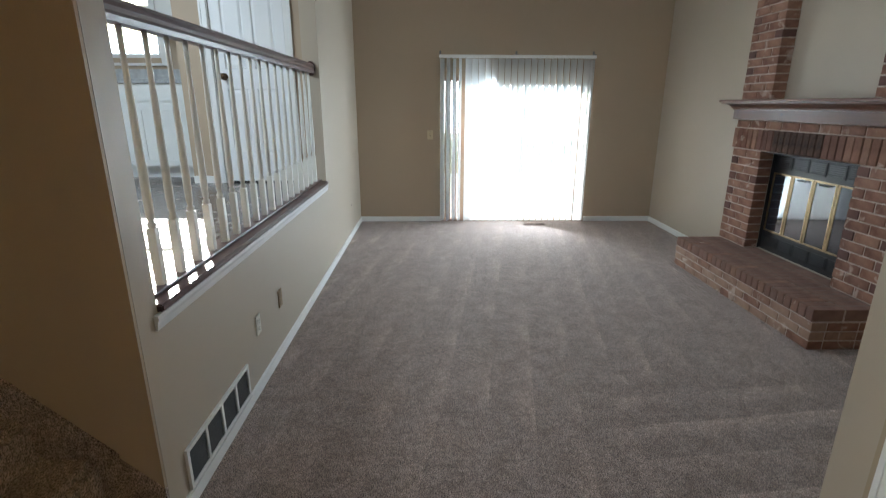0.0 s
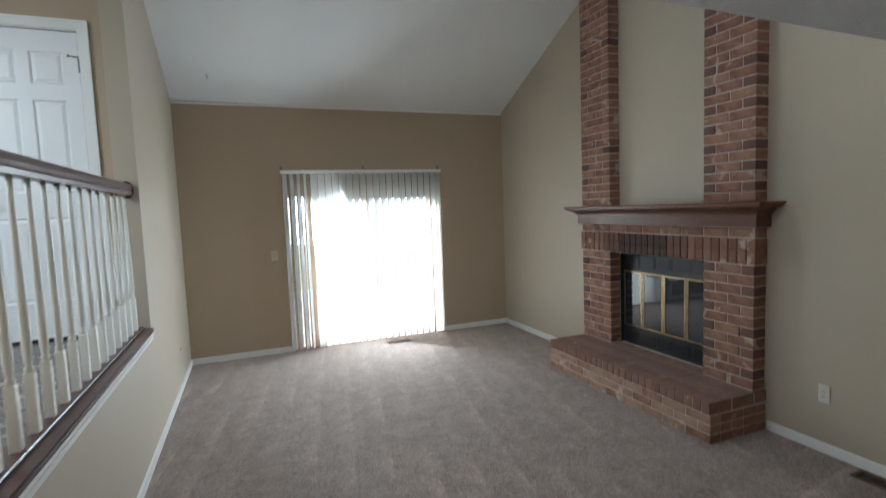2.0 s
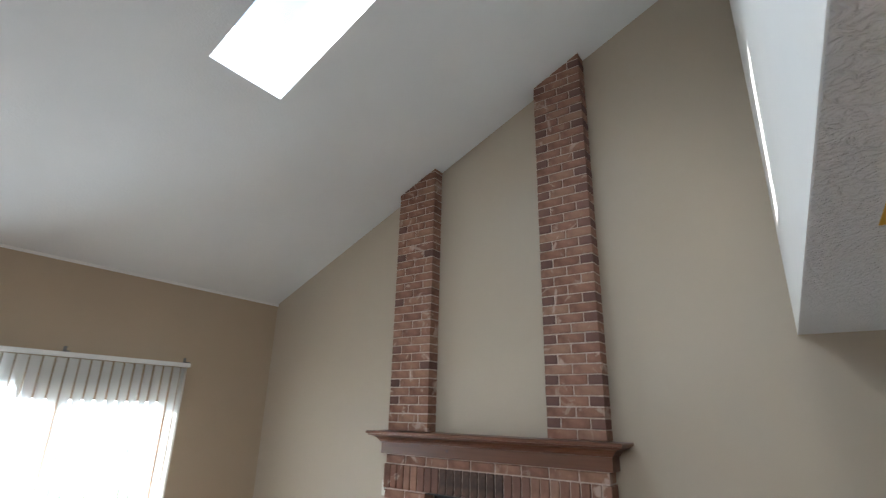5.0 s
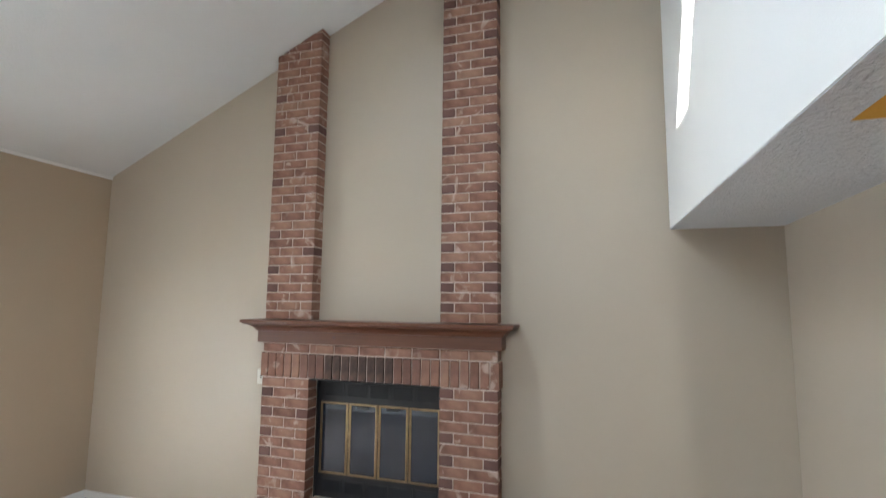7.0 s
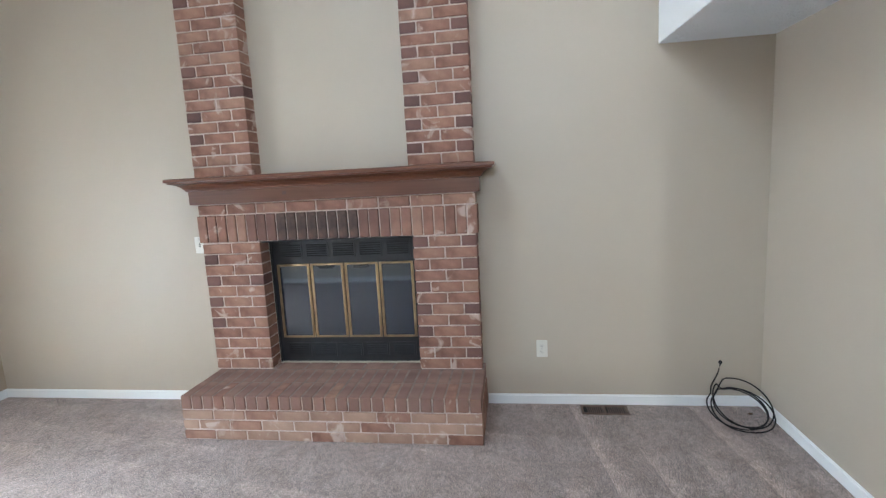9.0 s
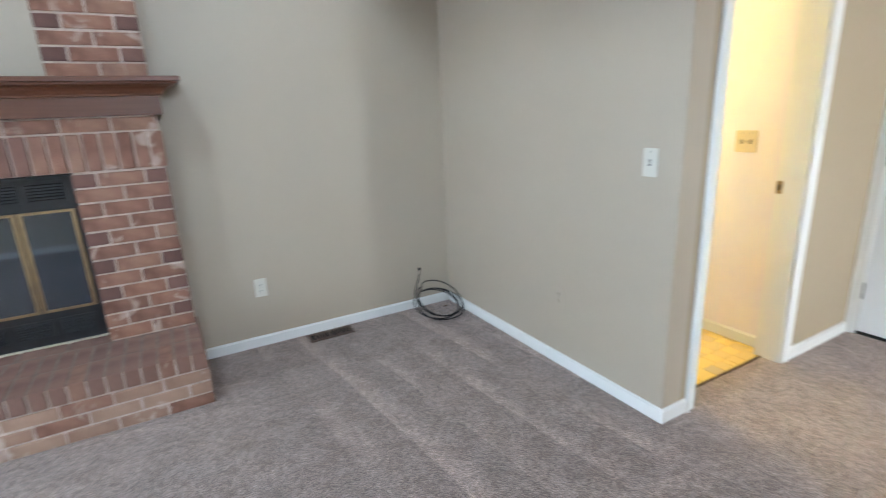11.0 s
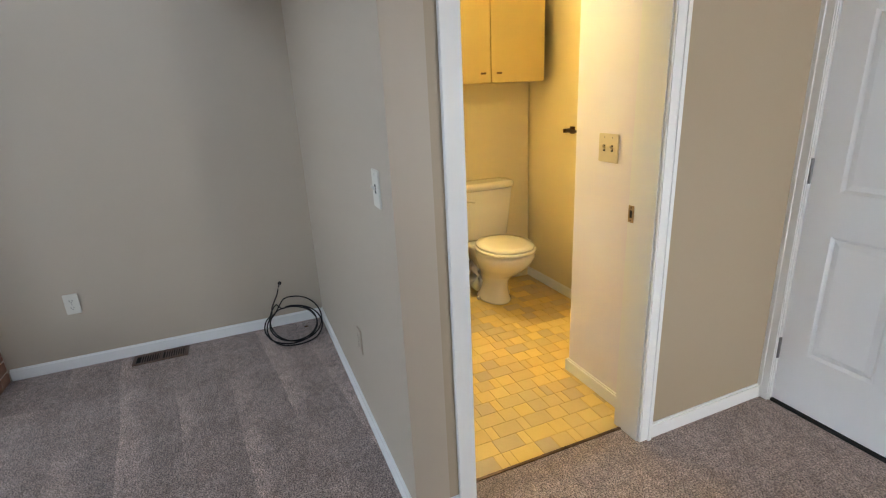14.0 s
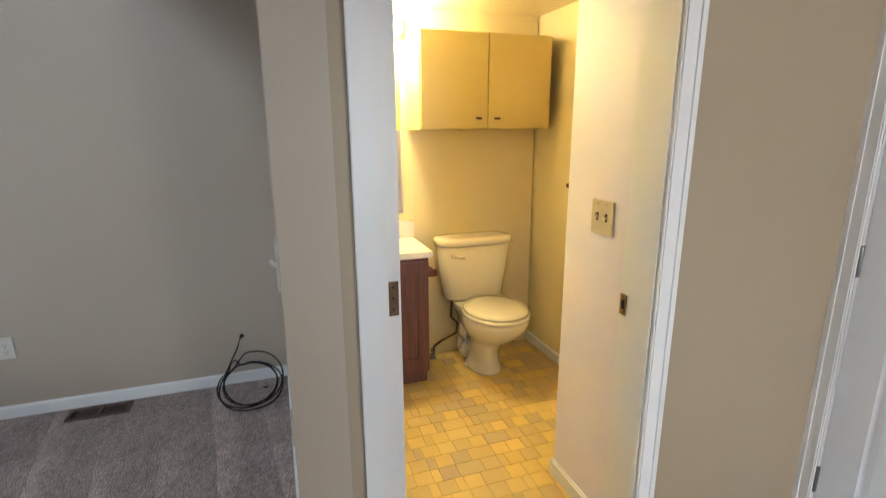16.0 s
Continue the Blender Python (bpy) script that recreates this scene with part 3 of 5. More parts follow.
# ---- panel doors ----
def panel_door(name, w, h, m, label, rows, material=M_DOOR, group="doors"):
    """Six-panel door in its own frame: x along the width, y towards the room, z up."""
    ob = thing(name, (0, 0, 0), label, "door", group)
    ob.matrix_world = m
    st = w * 0.14
    cols = [(st, w / 2 - st * 0.42), (w / 2 + st * 0.42, w - st)]
    bm = bmesh.new()
    zs = [0] + [z for r in rows for z in r] + [h]
    box(bm, 0, st, -0.04, 0, 0, h)
    box(bm, w - st, w, -0.04, 0, 0, h)
    box(bm, cols[0][1], cols[1][0], -0.04, 0, 0, h)
    for i in range(0, len(zs), 2):
        for a, b in cols:
            box(bm, a, b, -0.04, 0, zs[i], zs[i + 1])
    part("frame", bm, material, ob)
    for z0, z1 in rows:
        for a, b in cols:
            bm = bmesh.new()
            g = 0.034
            ring = [[(a, z0, -0.001), (b, z0, -0.001), (b, z1, -0.001), (a, z1, -0.001)]]
            ring.append([(a + 0.012, z0 + 0.012, -0.011), (b - 0.012, z0 + 0.012, -0.011), (b - 0.012, z1 - 0.012, -0.011), (a + 0.012, z1 - 0.012, -0.011)])
            ring.append([(a + g, z0 + g, -0.003), (b - g, z0 + g, -0.003), (b - g, z1 - g, -0.003), (a + g, z1 - g, -0.003)])
            vs = [[bm.verts.new((x, y, z)) for x, z, y in r] for r in ring]
            for r0, r1 in zip(vs, vs[1:]):
                for i in range(4):
                    bm.faces.new((r0[i], r0[(i + 1) % 4], r1[(i + 1) % 4], r1[i]))
            bm.faces.new(vs[-1])
            back = [bm.verts.new((x, -0.036, z)) for x, z, y in ring[0]]
            for i in range(4):
                bm.faces.new((vs[0][i], vs[0][(i + 1) % 4], back[(i + 1) % 4], back[i]))
            bm.faces.new(back)
            part("panel", bm, material, ob)
    return ob


def knob(parent, x, z, name="door_knob", r=0.03, deadbolt=False):
    bm = bmesh.new()
    if deadbolt:
        lathe(bm, [(0.03, 0.0), (0.031, 0.006), (0.026, 0.014), (0.014, 0.017), (0.012, 0.019)], 20, (x, 0, z), "y")
        box(bm, x - 0.004, x + 0.004, 0.019, 0.034, z - 0.014, z + 0.014, bevel=0.002)
    else:
        lathe(bm, [(0.033, 0.0), (0.033, 0.005), (0.015, 0.012), (0.011, 0.03), (0.02, 0.038), (0.029, 0.05), (0.028, 0.062), (0.016, 0.07), (0.004, 0.071)], 20, (x, 0, z), "y")
    part(name, bm, M_POLISHED, parent, "polished brass deadbolt" if deadbolt else "polished brass door knob")


def hinge(parent, x, z, side, stop=False):
    bm = boxes((x - 0.018 if side < 0 else x, x if side < 0 else x + 0.018, 0.0, 0.003, z - 0.045, z + 0.045))
    lathe(bm, [(0.006, z - 0.05), (0.0075, z - 0.045), (0.0075, z + 0.045), (0.006, z + 0.05)], 10, (x, 0.006, 0), "z")
    leaf = part("hinge", bm, M_STEEL, parent, "dark steel hinge")
    if stop:
        rod = tube(bmesh.new(), [(x, 0.008, z + 0.052), (x - side * 0.03, 0.022, z + 0.05), (x - side * 0.048, 0.03, z + 0.05)], 0.0035, 8)
        lathe(rod, [(0.006, z + 0.043), (0.006, z + 0.057)], 10, (x - side * 0.052, 0.031, 0), "z")
        part("door_stop", rod, M_STEEL, leaf, "small hinge-pin door stop")


UD_W, UD_H = UX1 - 0.0145 - UX0 - 0.0125, 2.01
rows6 = [(0.26, 0.78), (0.95, 1.58), (1.68, 1.88)]
utility = panel_door("utility_door", UD_W, UD_H, pose(UX0 + 0.0125, YD - 0.012, 0.016), "closed white six-panel door with brass knob and deadbolt", rows6)
knob(utility, 0.064, 0.888)
knob(utility, 0.056, 1.075, "deadbolt", deadbolt=True)
for z in (0.25, 1.02, 1.76):
    hinge(utility, UD_W + 0.004, z, 1, stop=z > 1.5)
structure("door_threshold", boxes((UX0 + 0.012, UX1 - 0.014, YD - 0.06, YD - 0.002, -0.09, 0.012)), M_DARK, "dark threshold gap under the utility door")
structure("utility_door_jamb", boxes((UX0 + 0.0005, UX0 + 0.010, YD - T, YD - 0.001, 0, UZ - 0.001), (UX1 - 0.012, UX1 - 0.0005, YD - T, YD - 0.001, 0, UZ - 0.001), (UX0 + 0.010, UX1 - 0.012, YD - T, YD - 0.001, UZ - 0.011, UZ - 0.001)), M_TRIM, "white door jamb")
pantry = panel_door("pantry_door", 0.61, 2.0, pose(-0.6, OY1 + 0.012, KF + 0.02, 0, 0, 180), "closed white six-panel pantry door with a dark knob", [(0.24, 0.80), (0.96, 1.56), (1.66, 1.87)])
bm = lathe(bmesh.new(), [(0.03, 0.0), (0.03, 0.004), (0.012, 0.01), (0.011, 0.028), (0.026, 0.042), (0.027, 0.052), (0.014, 0.062), (0.003, 0.063)], 18, (0.54, 0, 0.90), "y")
part("door_knob", bm, M_BRONZE, pantry, "dark bronze door knob")
for z in (0.26, 1.0, 1.79):
    hinge(pantry, -0.003, z, -1, stop=z > 1.5)
structure("pantry_gap", boxes((-1.22, -0.59, OY1 + 0.01, OY1 + 0.05, KF - 0.0, KF + 0.012)), M_DARK, "dark gap under the pantry door")
structure("pantry_jamb", boxes((-1.2295, -1.215, OY1 + 0.001, OY1 + 0.119, KF, KF + 2.039), (-0.595, -0.5805, OY1 + 0.001, OY1 + 0.119, KF, KF + 2.039), (-1.215, -0.595, OY1 + 0.001, OY1 + 0.119, KF + 2.025, KF + 2.039)), M_TRIM, "white jamb of the pantry door")


# ---- railing between kitchen and family room ----
RX = XL - 0.07
rail = thing("railing", (RX, OY0, OZ0), "white turned baluster railing with dark handrail on a dark sill", "railing")
bm = bmesh.new()
box(bm, -0.085, 0.092, 0.001, OY1 - OY0 - 0.001, -0.028, 0.0, bevel=0.006)
part("sill", bm, M_RAIL, rail, "dark varnished sill board")
bm = bmesh.new()
prism(bm, [(0.071, -0.03), (0.071, -0.085), (0.080, -0.085), (0.082, -0.06), (0.088, -0.045), (0.088, -0.03)], "y", -0.03, OY1 - OY0)
part("apron", bm, M_TRIM, rail, "white moulding under the sill")
bm = bmesh.new()
prism(bm, [(-0.028, 0.0), (0.028, 0.0), (0.033, 0.008), (0.03, 0.014), (-0.03, 0.014), (-0.033, 0.008)], "y", 0.002, OY1 - OY0 - 0.002)
part("shoe", bm, M_RAIL, rail, "dark fillet under the balusters")
prof = [(-0.03, 0.93), (0.03, 0.93), (0.034, 0.95), (0.028, 0.962), (0.036, 0.975), (0.036, 0.99), (0.026, 1.005), (0.0, 1.012), (-0.026, 1.005), (-0.036, 0.99), (-0.036, 0.975), (-0.028, 0.962), (-0.034, 0.95)]
bm = prism(bmesh.new(), prof, "y", 0.002, OY1 - OY0 - 0.02)
part("handrail", bm, M_RAIL, rail, "dark varnished moulded handrail")
bm = lathe(bmesh.new(), [(0.048, OY1 - OY0 - 0.02), (0.05, OY1 - OY0 - 0.014), (0.05, OY1 - OY0 - 0.002)], 20, (0, 0, 0.97), "y", 0.8, 1.2)
part("rosette", bm, M_RAIL, rail, "dark wall rosette")
bm = bmesh.new()
box(bm, -0.016, 0.016, -0.016, 0.016, 0.014, 0.235, bevel=0.002)
lathe(bm, [(0.013, 0.235), (0.017, 0.25), (0.010, 0.26), (0.014, 0.275), (0.0165, 0.33), (0.0155, 0.45), (0.012, 0.7), (0.0095, 0.82), (0.0105, 0.93)], 10, (0, 0, 0), "z")
n_bal = 19
first = None
pitch = (OY1 - OY0) / n_bal
for i in range(n_bal):
    if first is None:
        first = part("baluster", bm, M_WHITEWOOD, rail, "white turned baluster")
        b = first
    else:
        b = new("baluster", first.data)
        b.parent = rail
        tagged(b, "white turned baluster")
    b.location = (0, 0.022 + 0.1535 * i, 0)


# ---- carpeted stairs ----
stairs = thing("stairs", (XL, 1.5, 0), "brown carpeted stairs rising beside the tan wall", "stairs")
RI, TR = 0.17, 0.2
for i in range(5):
    bm = bmesh.new()
    x1 = -0.02 - i * TR
    box(bm, x1 - (TR if i < 4 else 1.9), x1, -0.55, 0.455, i * RI + (0.0 if i else 0.001), (i + 1) * RI, bevel=0.0)
    es = [e for e in bm.edges if all(abs(v.co.z - (i + 1) * RI) < 1e-6 and abs(v.co.x - x1) < 1e-6 for v in e.verts)]
    bmesh.ops.bevel(bm, geom=es, offset=0.03, segments=4, affect="EDGES")
    part("step", bm, M_CARPET, stairs, "carpeted step with a rounded nosing")
bm = prism(bmesh.new(), [(0.0, 0.001), (0.0, 0.21), (-0.04, 0.25), (-0.74, 0.90), (-2.7, 0.90), (-2.7, 0.80), (-0.80, 0.80), (-0.1, 0.001)], "y", 0.454, 0.469)
part("skirt", bm, M_CARPET, stairs, "carpet turned up the wall beside the steps")
# unseen wall, added; its end lets the entry light reach the bathroom wall
structure("stair_side_wall", boxes((-3.1, -1.15, 0.83, 0.945, -0.1, ZH)), M_TAN, "unseen tan wall added beside the stairs, cut short for light")


# ---- patio door and its vertical blinds ----
pdoor = thing("patio_door", (0, YN, 0), "sliding patio door with a tan aluminium frame", "patio door")
bm = boxes((GX0 + 0.001, GX0 + 0.02, 0.03, 0.11, 0.0, GZ - 0.001), (GX1 - 0.05, GX1 - 0.001, 0.03, 0.11, 0.0, GZ - 0.001),
           (GX0 + 0.02, GX1 - 0.05, 0.03, 0.11, GZ - 0.05, GZ - 0.001), (GX0 + 0.02, GX1 - 0.05, 0.03, 0.11, 0.0, 0.03))
part("frame", bm, M_ALU, pdoor)
# strips added behind the left vanes, blocking daylight to stripe them dark
for a, b in ((0.822, 0.902), (0.914, 0.978), (0.990, 1.034)):
    part("stile", boxes((a, b, 0.005, 0.028, 0.0, GZ - 0.0005)), M_ALU, pdoor, "added tan strip that blocks daylight behind the vanes")
mid = (GX0 + GX1) / 2
for a, b, y in ((GX0 + 0.235, mid + 0.03, 0.04), (mid - 0.03, GX1 - 0.05, 0.075)):
    bm = boxes((a, a + 0.05, y, y + 0.03, 0.03, GZ - 0.05), (b - 0.05, b, y, y + 0.03, 0.03, GZ - 0.05),
               (a + 0.05, b - 0.05, y, y + 0.03, GZ - 0.1, GZ - 0.05), (a + 0.05, b - 0.05, y, y + 0.03, 0.03, 0.09))
    sash = part("sash", bm, M_ALU, pdoor, "sliding glazed panel")
    g = part("pane", boxes((a + 0.05, b - 0.05, y + 0.012, y + 0.018, 0.09, GZ - 0.1)), M_GLASS, sash, "clear glass pane")
    g.visible_shadow = False

blind = thing("vertical_blind", (0, YN, 0), "white vertical blind, drawn across the patio door", "window blind")
part("track", boxes((0.745, 2.712, -0.11, -0.06, 2.10, 2.137), bevel=0.004), M_TRIM, blind, "white head rail")
for x in (0.76, 1.72, 2.70):
    bm = boxes((x - 0.012, x + 0.012, -0.085, -0.001, 2.136, 2.15), (x - 0.012, x + 0.012, -0.006, -0.001, 2.15, 2.19))
    part("bracket", bm, M_STEEL, blind, "small metal bracket")


def vane_mesh():
    bm = bmesh.new()
    pts = []
    for i in range(6):
        u = -0.0445 + 0.089 * i / 5
        pts.append((u, 0.006 * (1 - (u / 0.0445) ** 2)))
    lo = [bm.verts.new((u, v, 0)) for u, v in pts] + [bm.verts.new((u, v - 0.0012, 0)) for u, v in reversed(pts)]
    hi = [bm.verts.new((v.co.x, v.co.y, 2.065)) for v in lo]
    bm.faces.new(lo)
    bm.faces.new(hi)
    for i in range(len(lo)):
        j = (i + 1) % len(lo)
        bm.faces.new((lo[i], lo[j], hi[j], hi[i]))
    return bm


vane0 = None
places = [(0.785, 52), (0.862, 60), (0.938, 63), (1.012, 66)] + [(0.785 + 0.0825 * i, 23 + (i * 5) % 4) for i in range(4, 23)] + [(2.66, 40), (2.69, 60)]
for x, a in places:
    if vane0 is None:
        vane0 = part("vane", vane_mesh(), M_VANE, blind, "long white vinyl vane")
        v = vane0
    else:
        v = new("vane", vane0.data)
        v.parent = blind
        tagged(v, "long white vinyl vane")
    v.location, v.rotation_euler = (x, -0.085, 0.028), (0, 0, radians(a))
part("wand", tube(bmesh.new(), [(1.01, -0.125, 0.75), (1.012, -0.122, 1.5), (1.01, -0.115, 2.1)], 0.005, 6), M_TRIM, blind, "thin tilt wand")


# ---- plates, outlets, registers ----
def wall_plate(kind, at, normal, label, material=M_PLATE, gangs=1, w=0.07, h=0.115):
    """A cover plate: kind is switch, outlet, blank."""
    names = {"switch": ("light_switch", "light switch"), "outlet": ("electrical_outlet", "outlet"), "blank": ("wall_plate", "wall plate")}
    turn = {"+y": 180, "-y": 0, "+x": 90, "-x": -90}[normal]
    ob = thing(names[kind][0], (0, 0, 0), label, names[kind][1], "wall plates")
    ob.matrix_world = pose(*at, 0, 0, turn)
    w = w * (1.65 if gangs == 2 else 1)
    part("plate", boxes((-w / 2, w / 2, -0.007, -0.0005, -h / 2, h / 2), bevel=0.0025), material, ob)
    for g in range(gangs):
        x = (g - (gangs - 1) / 2) * 0.046
        if kind == "switch":
            part("slot", boxes((x - 0.0055, x + 0.0055, -0.0078, -0.0071, -0.013, 0.013)), M_DARK, ob)
            bm = bmesh.new()
            prism(bm, [(-0.0078, -0.006), (-0.0078, 0.006), (-0.019, 0.013), (-0.021, 0.006)], "x", x - 0.004, x + 0.004)
            part("toggle", bm, material, ob)
        if kind == "outlet":
            for z in (-0.02, 0.02):
                sock = part("socket", boxes((x - 0.017, x + 0.017, -0.0095, -0.0072, z - 0.014, z + 0.014), bevel=0.001), material, ob)
                part("slots", boxes((x - 0.008, x - 0.006, -0.0102, -0.0096, z - 0.003, z + 0.006), (x + 0.006, x + 0.008, -0.0102, -0.0096, z - 0.003, z + 0.006), (x - 0.002, x + 0.002, -0.0102, -0.0096, z - 0.01, z - 0.006)), M_DARK, sock, "dark slots")
        part("screw", lathe(bmesh.new(), [(0.003, -0.0076), (0.003, -0.0071)], 8, (x, 0, 0.043 if kind != "outlet" else 0.0), "y"), M_STEEL, ob)
    return ob


wall_plate("switch", (1.945, YS, 1.135), "+y", "white light switch on the tan bathroom wall")
wall_plate("outlet", (2.46, YS, 0.39), "+y", "wall-coloured outlet low on the tan wall", M_TAN)
wall_plate("outlet", (XR, 2.975, 0.38), "-x", "white outlet beside the fireplace")
wall_plate("switch", (XR, 5.30, 1.14), "-x", "white light switch beside the fireplace bricks")
wall_plate("switch", (0.63, YN, 1.16), "-y", "ivory light switch beside the patio door", M_IVORY, w=0.075)
wall_plate("outlet", (XL, 2.988, 0.374), "+x", "white outlet on the wall below the railing")
wall_plate("blank", (XL, 3.397, 0.366), "+x", "brass blank plate on the wall below the railing", M_BRASS)
wall_plate("switch", (2.155, 0.605, 1.147), "+y", "ivory double light switch inside the bathroom doorway", M_IVORY, gangs=2)

# return-air grille
grille = thing("air_return_grille", (XL, 2.438, 0.159), "white four-bay return-air grille with dark louvres above the baseboard", "vent grille")
W2, H2 = 0.335, 0.092
bays = [(-W2 + 0.018 + i * (2 * W2 - 0.018) / 4, -W2 + (i + 1) * (2 * W2 - 0.018) / 4) for i in range(4)]
cells = [(0.0005, 0.012, -W2, W2, H2 - 0.018, H2), (0.0005, 0.012, -W2, W2, -H2, -H2 + 0.018), (0.0005, 0.012, -W2, bays[0][0], -H2 + 0.018, H2 - 0.018)]
cells += [(0.0005, 0.012, b, b + 0.018, -H2 + 0.018, H2 - 0.018) for a, b in bays]
part("frame", boxes(*cells), M_GRILLE, grille)
part("backing", boxes((0.0003, 0.0012, -W2 + 0.01, W2 - 0.01, -H2 + 0.01, H2 - 0.01)), M_DARK, grille, "dark duct behind the louvres")
lou = None
M_LOUVRE = mat("shaded_grey_louvre", (0.055, 0.05, 0.045), 0.5, scale=20)
for a, b in bays:
    for k in range(11):
        z = -H2 + 0.024 + k * 0.0136
        if lou is None:
            bm = prism(bmesh.new(), [(0.002, 0.0), (0.009, -0.003), (0.0095, -0.0022), (0.0025, 0.0008)], "y", 0, b - a)
            lou = part("louvre", bm, M_LOUVRE, grille, "thin slanted louvre")
            l = lou
        else:
            l = new("louvre", lou.data)
            l.parent = grille
            tagged(l, "thin slanted louvre")
        l.location = (0, a, z)


def floor_register(at, w, d, along, label, material=M_BROWNREG):
    ob = thing("floor_register", at, label, "floor vent", "floor registers")
    ob.rotation_euler = (0, 0, radians(along))
    part("frame", boxes((-w / 2, w / 2, -d / 2, -d / 2 + 0.016, 0.001, 0.009), (-w / 2, w / 2, d / 2 - 0.016, d / 2, 0.001, 0.009), (-w / 2, -w / 2 + 0.016, -d / 2 + 0.016, d / 2 - 0.016, 0.001, 0.009),
                        (w / 2 - 0.016, w / 2, -d / 2 + 0.016, d / 2 - 0.016, 0.001, 0.009), (-0.008, 0.008, -d / 2 + 0.016, d / 2 - 0.016, 0.001, 0.009), bevel=0.0015), material, ob)
    part("duct", boxes((-w / 2 + 0.01, w / 2 - 0.01, -d / 2 + 0.01, d / 2 - 0.01, 0.0005, 0.002)), M_DARK, ob, "dark duct")
    n = int((w - 0.04) / 0.0125)
    for i in range(n):
        x = -w / 2 + 0.022 + i * 0.0125
        if abs(x) > 0.012:
            part("slat", boxes((x - 0.002, x + 0.002, -d / 2 + 0.016, d / 2 - 0.016, 0.003, 0.0075)), material, ob)
    return ob


floor_register((3.565, 2.60, 0), 0.29, 0.115, 90, "brown metal floor register in the carpet near the east wall")
floor_register((2.02, 6.87, 0), 0.29, 0.11, 0, "brown metal floor register in the carpet before the patio door")

# small hooks and holes
hook = thing("ceiling_hook", (0.07, 6.66, vault(6.66)), "small dark hook screwed into the vault", "hook")
part("screw_eye", tube(bmesh.new(), [(0, 0, 0.0), (0, 0, -0.02), (0.012, 0, -0.03), (0.012, 0, -0.045), (-0.004, 0, -0.05)], 0.0035, 6), M_STEEL, hook)
hole = thing("wall_hole", (XL, 6.33, 0.375), "small dark nail in the west wall", "nail")
part("nail_head", lathe(bmesh.new(), [(0.009, 0.0003), (0.009, 0.003), (0.003, 0.006)], 10, (0, 0, 0), "x"), M_DARK, hole)


# ---- coiled cable ----
cable = thing("coiled_cable", (3.455, 1.845, 0.012), "coil of thin black cable leaning on the wall above the carpet", "cable")
rng = random.Random(5)
pts = [(0.20, 0.04, 0.275), (0.178, 0.05, 0.265), (0.165, 0.07, 0.21), (0.15, 0.11, 0.14)]
for k in range(4):
    rx, ry = 0.155 + rng.uniform(-0.02, 0.012), 0.15 + rng.uniform(-0.02, 0.015)
    ox, oy = rng.uniform(-0.02, 0.02), rng.uniform(-0.02, 0.02)
    for i in range(18):
        a = math.radians(40 + i * 20)
        u, v = rx * math.cos(a) + ox, ry * math.sin(a) + oy
        lean = (u + 0.155) / 0.31
        pts.append((u, v, 0.008 + max(0.0, lean) ** 1.1 * (0.105 + 0.02 * ((k * 7) % 3)) + 0.006 * k))
smooth = []
for i in range(len(pts) - 1):
    for f in (0.0, 0.5):
        p0, p1, p2, p3 = (Vector(pts[max(0, min(len(pts) - 1, i + d))]) for d in (-1, 0, 1, 2))
        smooth.append(0.5 * ((2 * p1) + (p2 - p0) * f + (2 * p0 - 5 * p1 + 4 * p2 - p3) * f * f + (3 * p1 - p0 - 3 * p2 + p3) * f ** 3))
part("cord", tube(bmesh.new(), smooth, 0.0042, 7), M_CABLE, cable)
part("wall_bushing", lathe(bmesh.new(), [(0.012, 0.198), (0.011, 0.2045)], 12, (0, 0.04, 0.275), "x"), M_CABLE, cable, "black bushing in the wall")
part("plug", lathe(bmesh.new(), [(0.006, -0.014), (0.0065, 0.0), (0.004, 0.012)], 8, (0.04, -0.07, 0.016), "y"), M_BRONZE, cable, "threaded plug")


# ---- bathroom door, swung open into the room ----
bdoor = panel_door("bathroom_door", 0.70, 2.0, pose(XB + 0.135, 1.40, 0.014), "white six-panel door standing open inside the bathroom", [(0.24, 0.80), (0.96, 1.56), (1.66, 1.87)])
for z in (0.33, 1.01, 1.76):
    bm = boxes((-0.0025, -0.0002, -0.034, -0.006, z - 0.045, z + 0.045), bevel=0.0004)
    lathe(bm, [(0.005, z - 0.046), (0.0062, z - 0.042), (0.0062, z + 0.042), (0.005, z + 0.046)], 10, (-0.004, 0.0045, 0), "z")
    leaf = part("hinge", bm, M_BRONZE, bdoor, "aged brass hinge leaf")
    for dz in (-0.028, 0.002, 0.03):
        part("screw", lathe(bmesh.new(), [(0.0035, -0.0034), (0.0035, -0.0026)], 8, (0, -0.02, z + dz), "x"), M_DARK, leaf)
knob(bdoor, 0.64, 0.9)
strike = thing("strike_plate", (1.915, 0.695, 0.932), "brass strike plate in the white jamb", "strike plate")
part("plate", boxes((-0.014, 0.014, 0.0003, 0.0025, -0.032, 0.032), bevel=0.0006), M_BRASS, strike)
part("mortise", boxes((-0.006, 0.006, 0.0026, 0.0032, -0.014, 0.014)), M_DARK, strike, "dark latch hole")
part("screw", lathe(bmesh.new(), [(0.003, 0.0026), (0.003, 0.0034)], 8, (0, 0, 0.024), "y"), M_BRONZE, strike)
part("screw", lathe(bmesh.new(), [(0.003, 0.0026), (0.003, 0.0034)], 8, (0, 0, -0.024), "y"), M_BRONZE, strike)


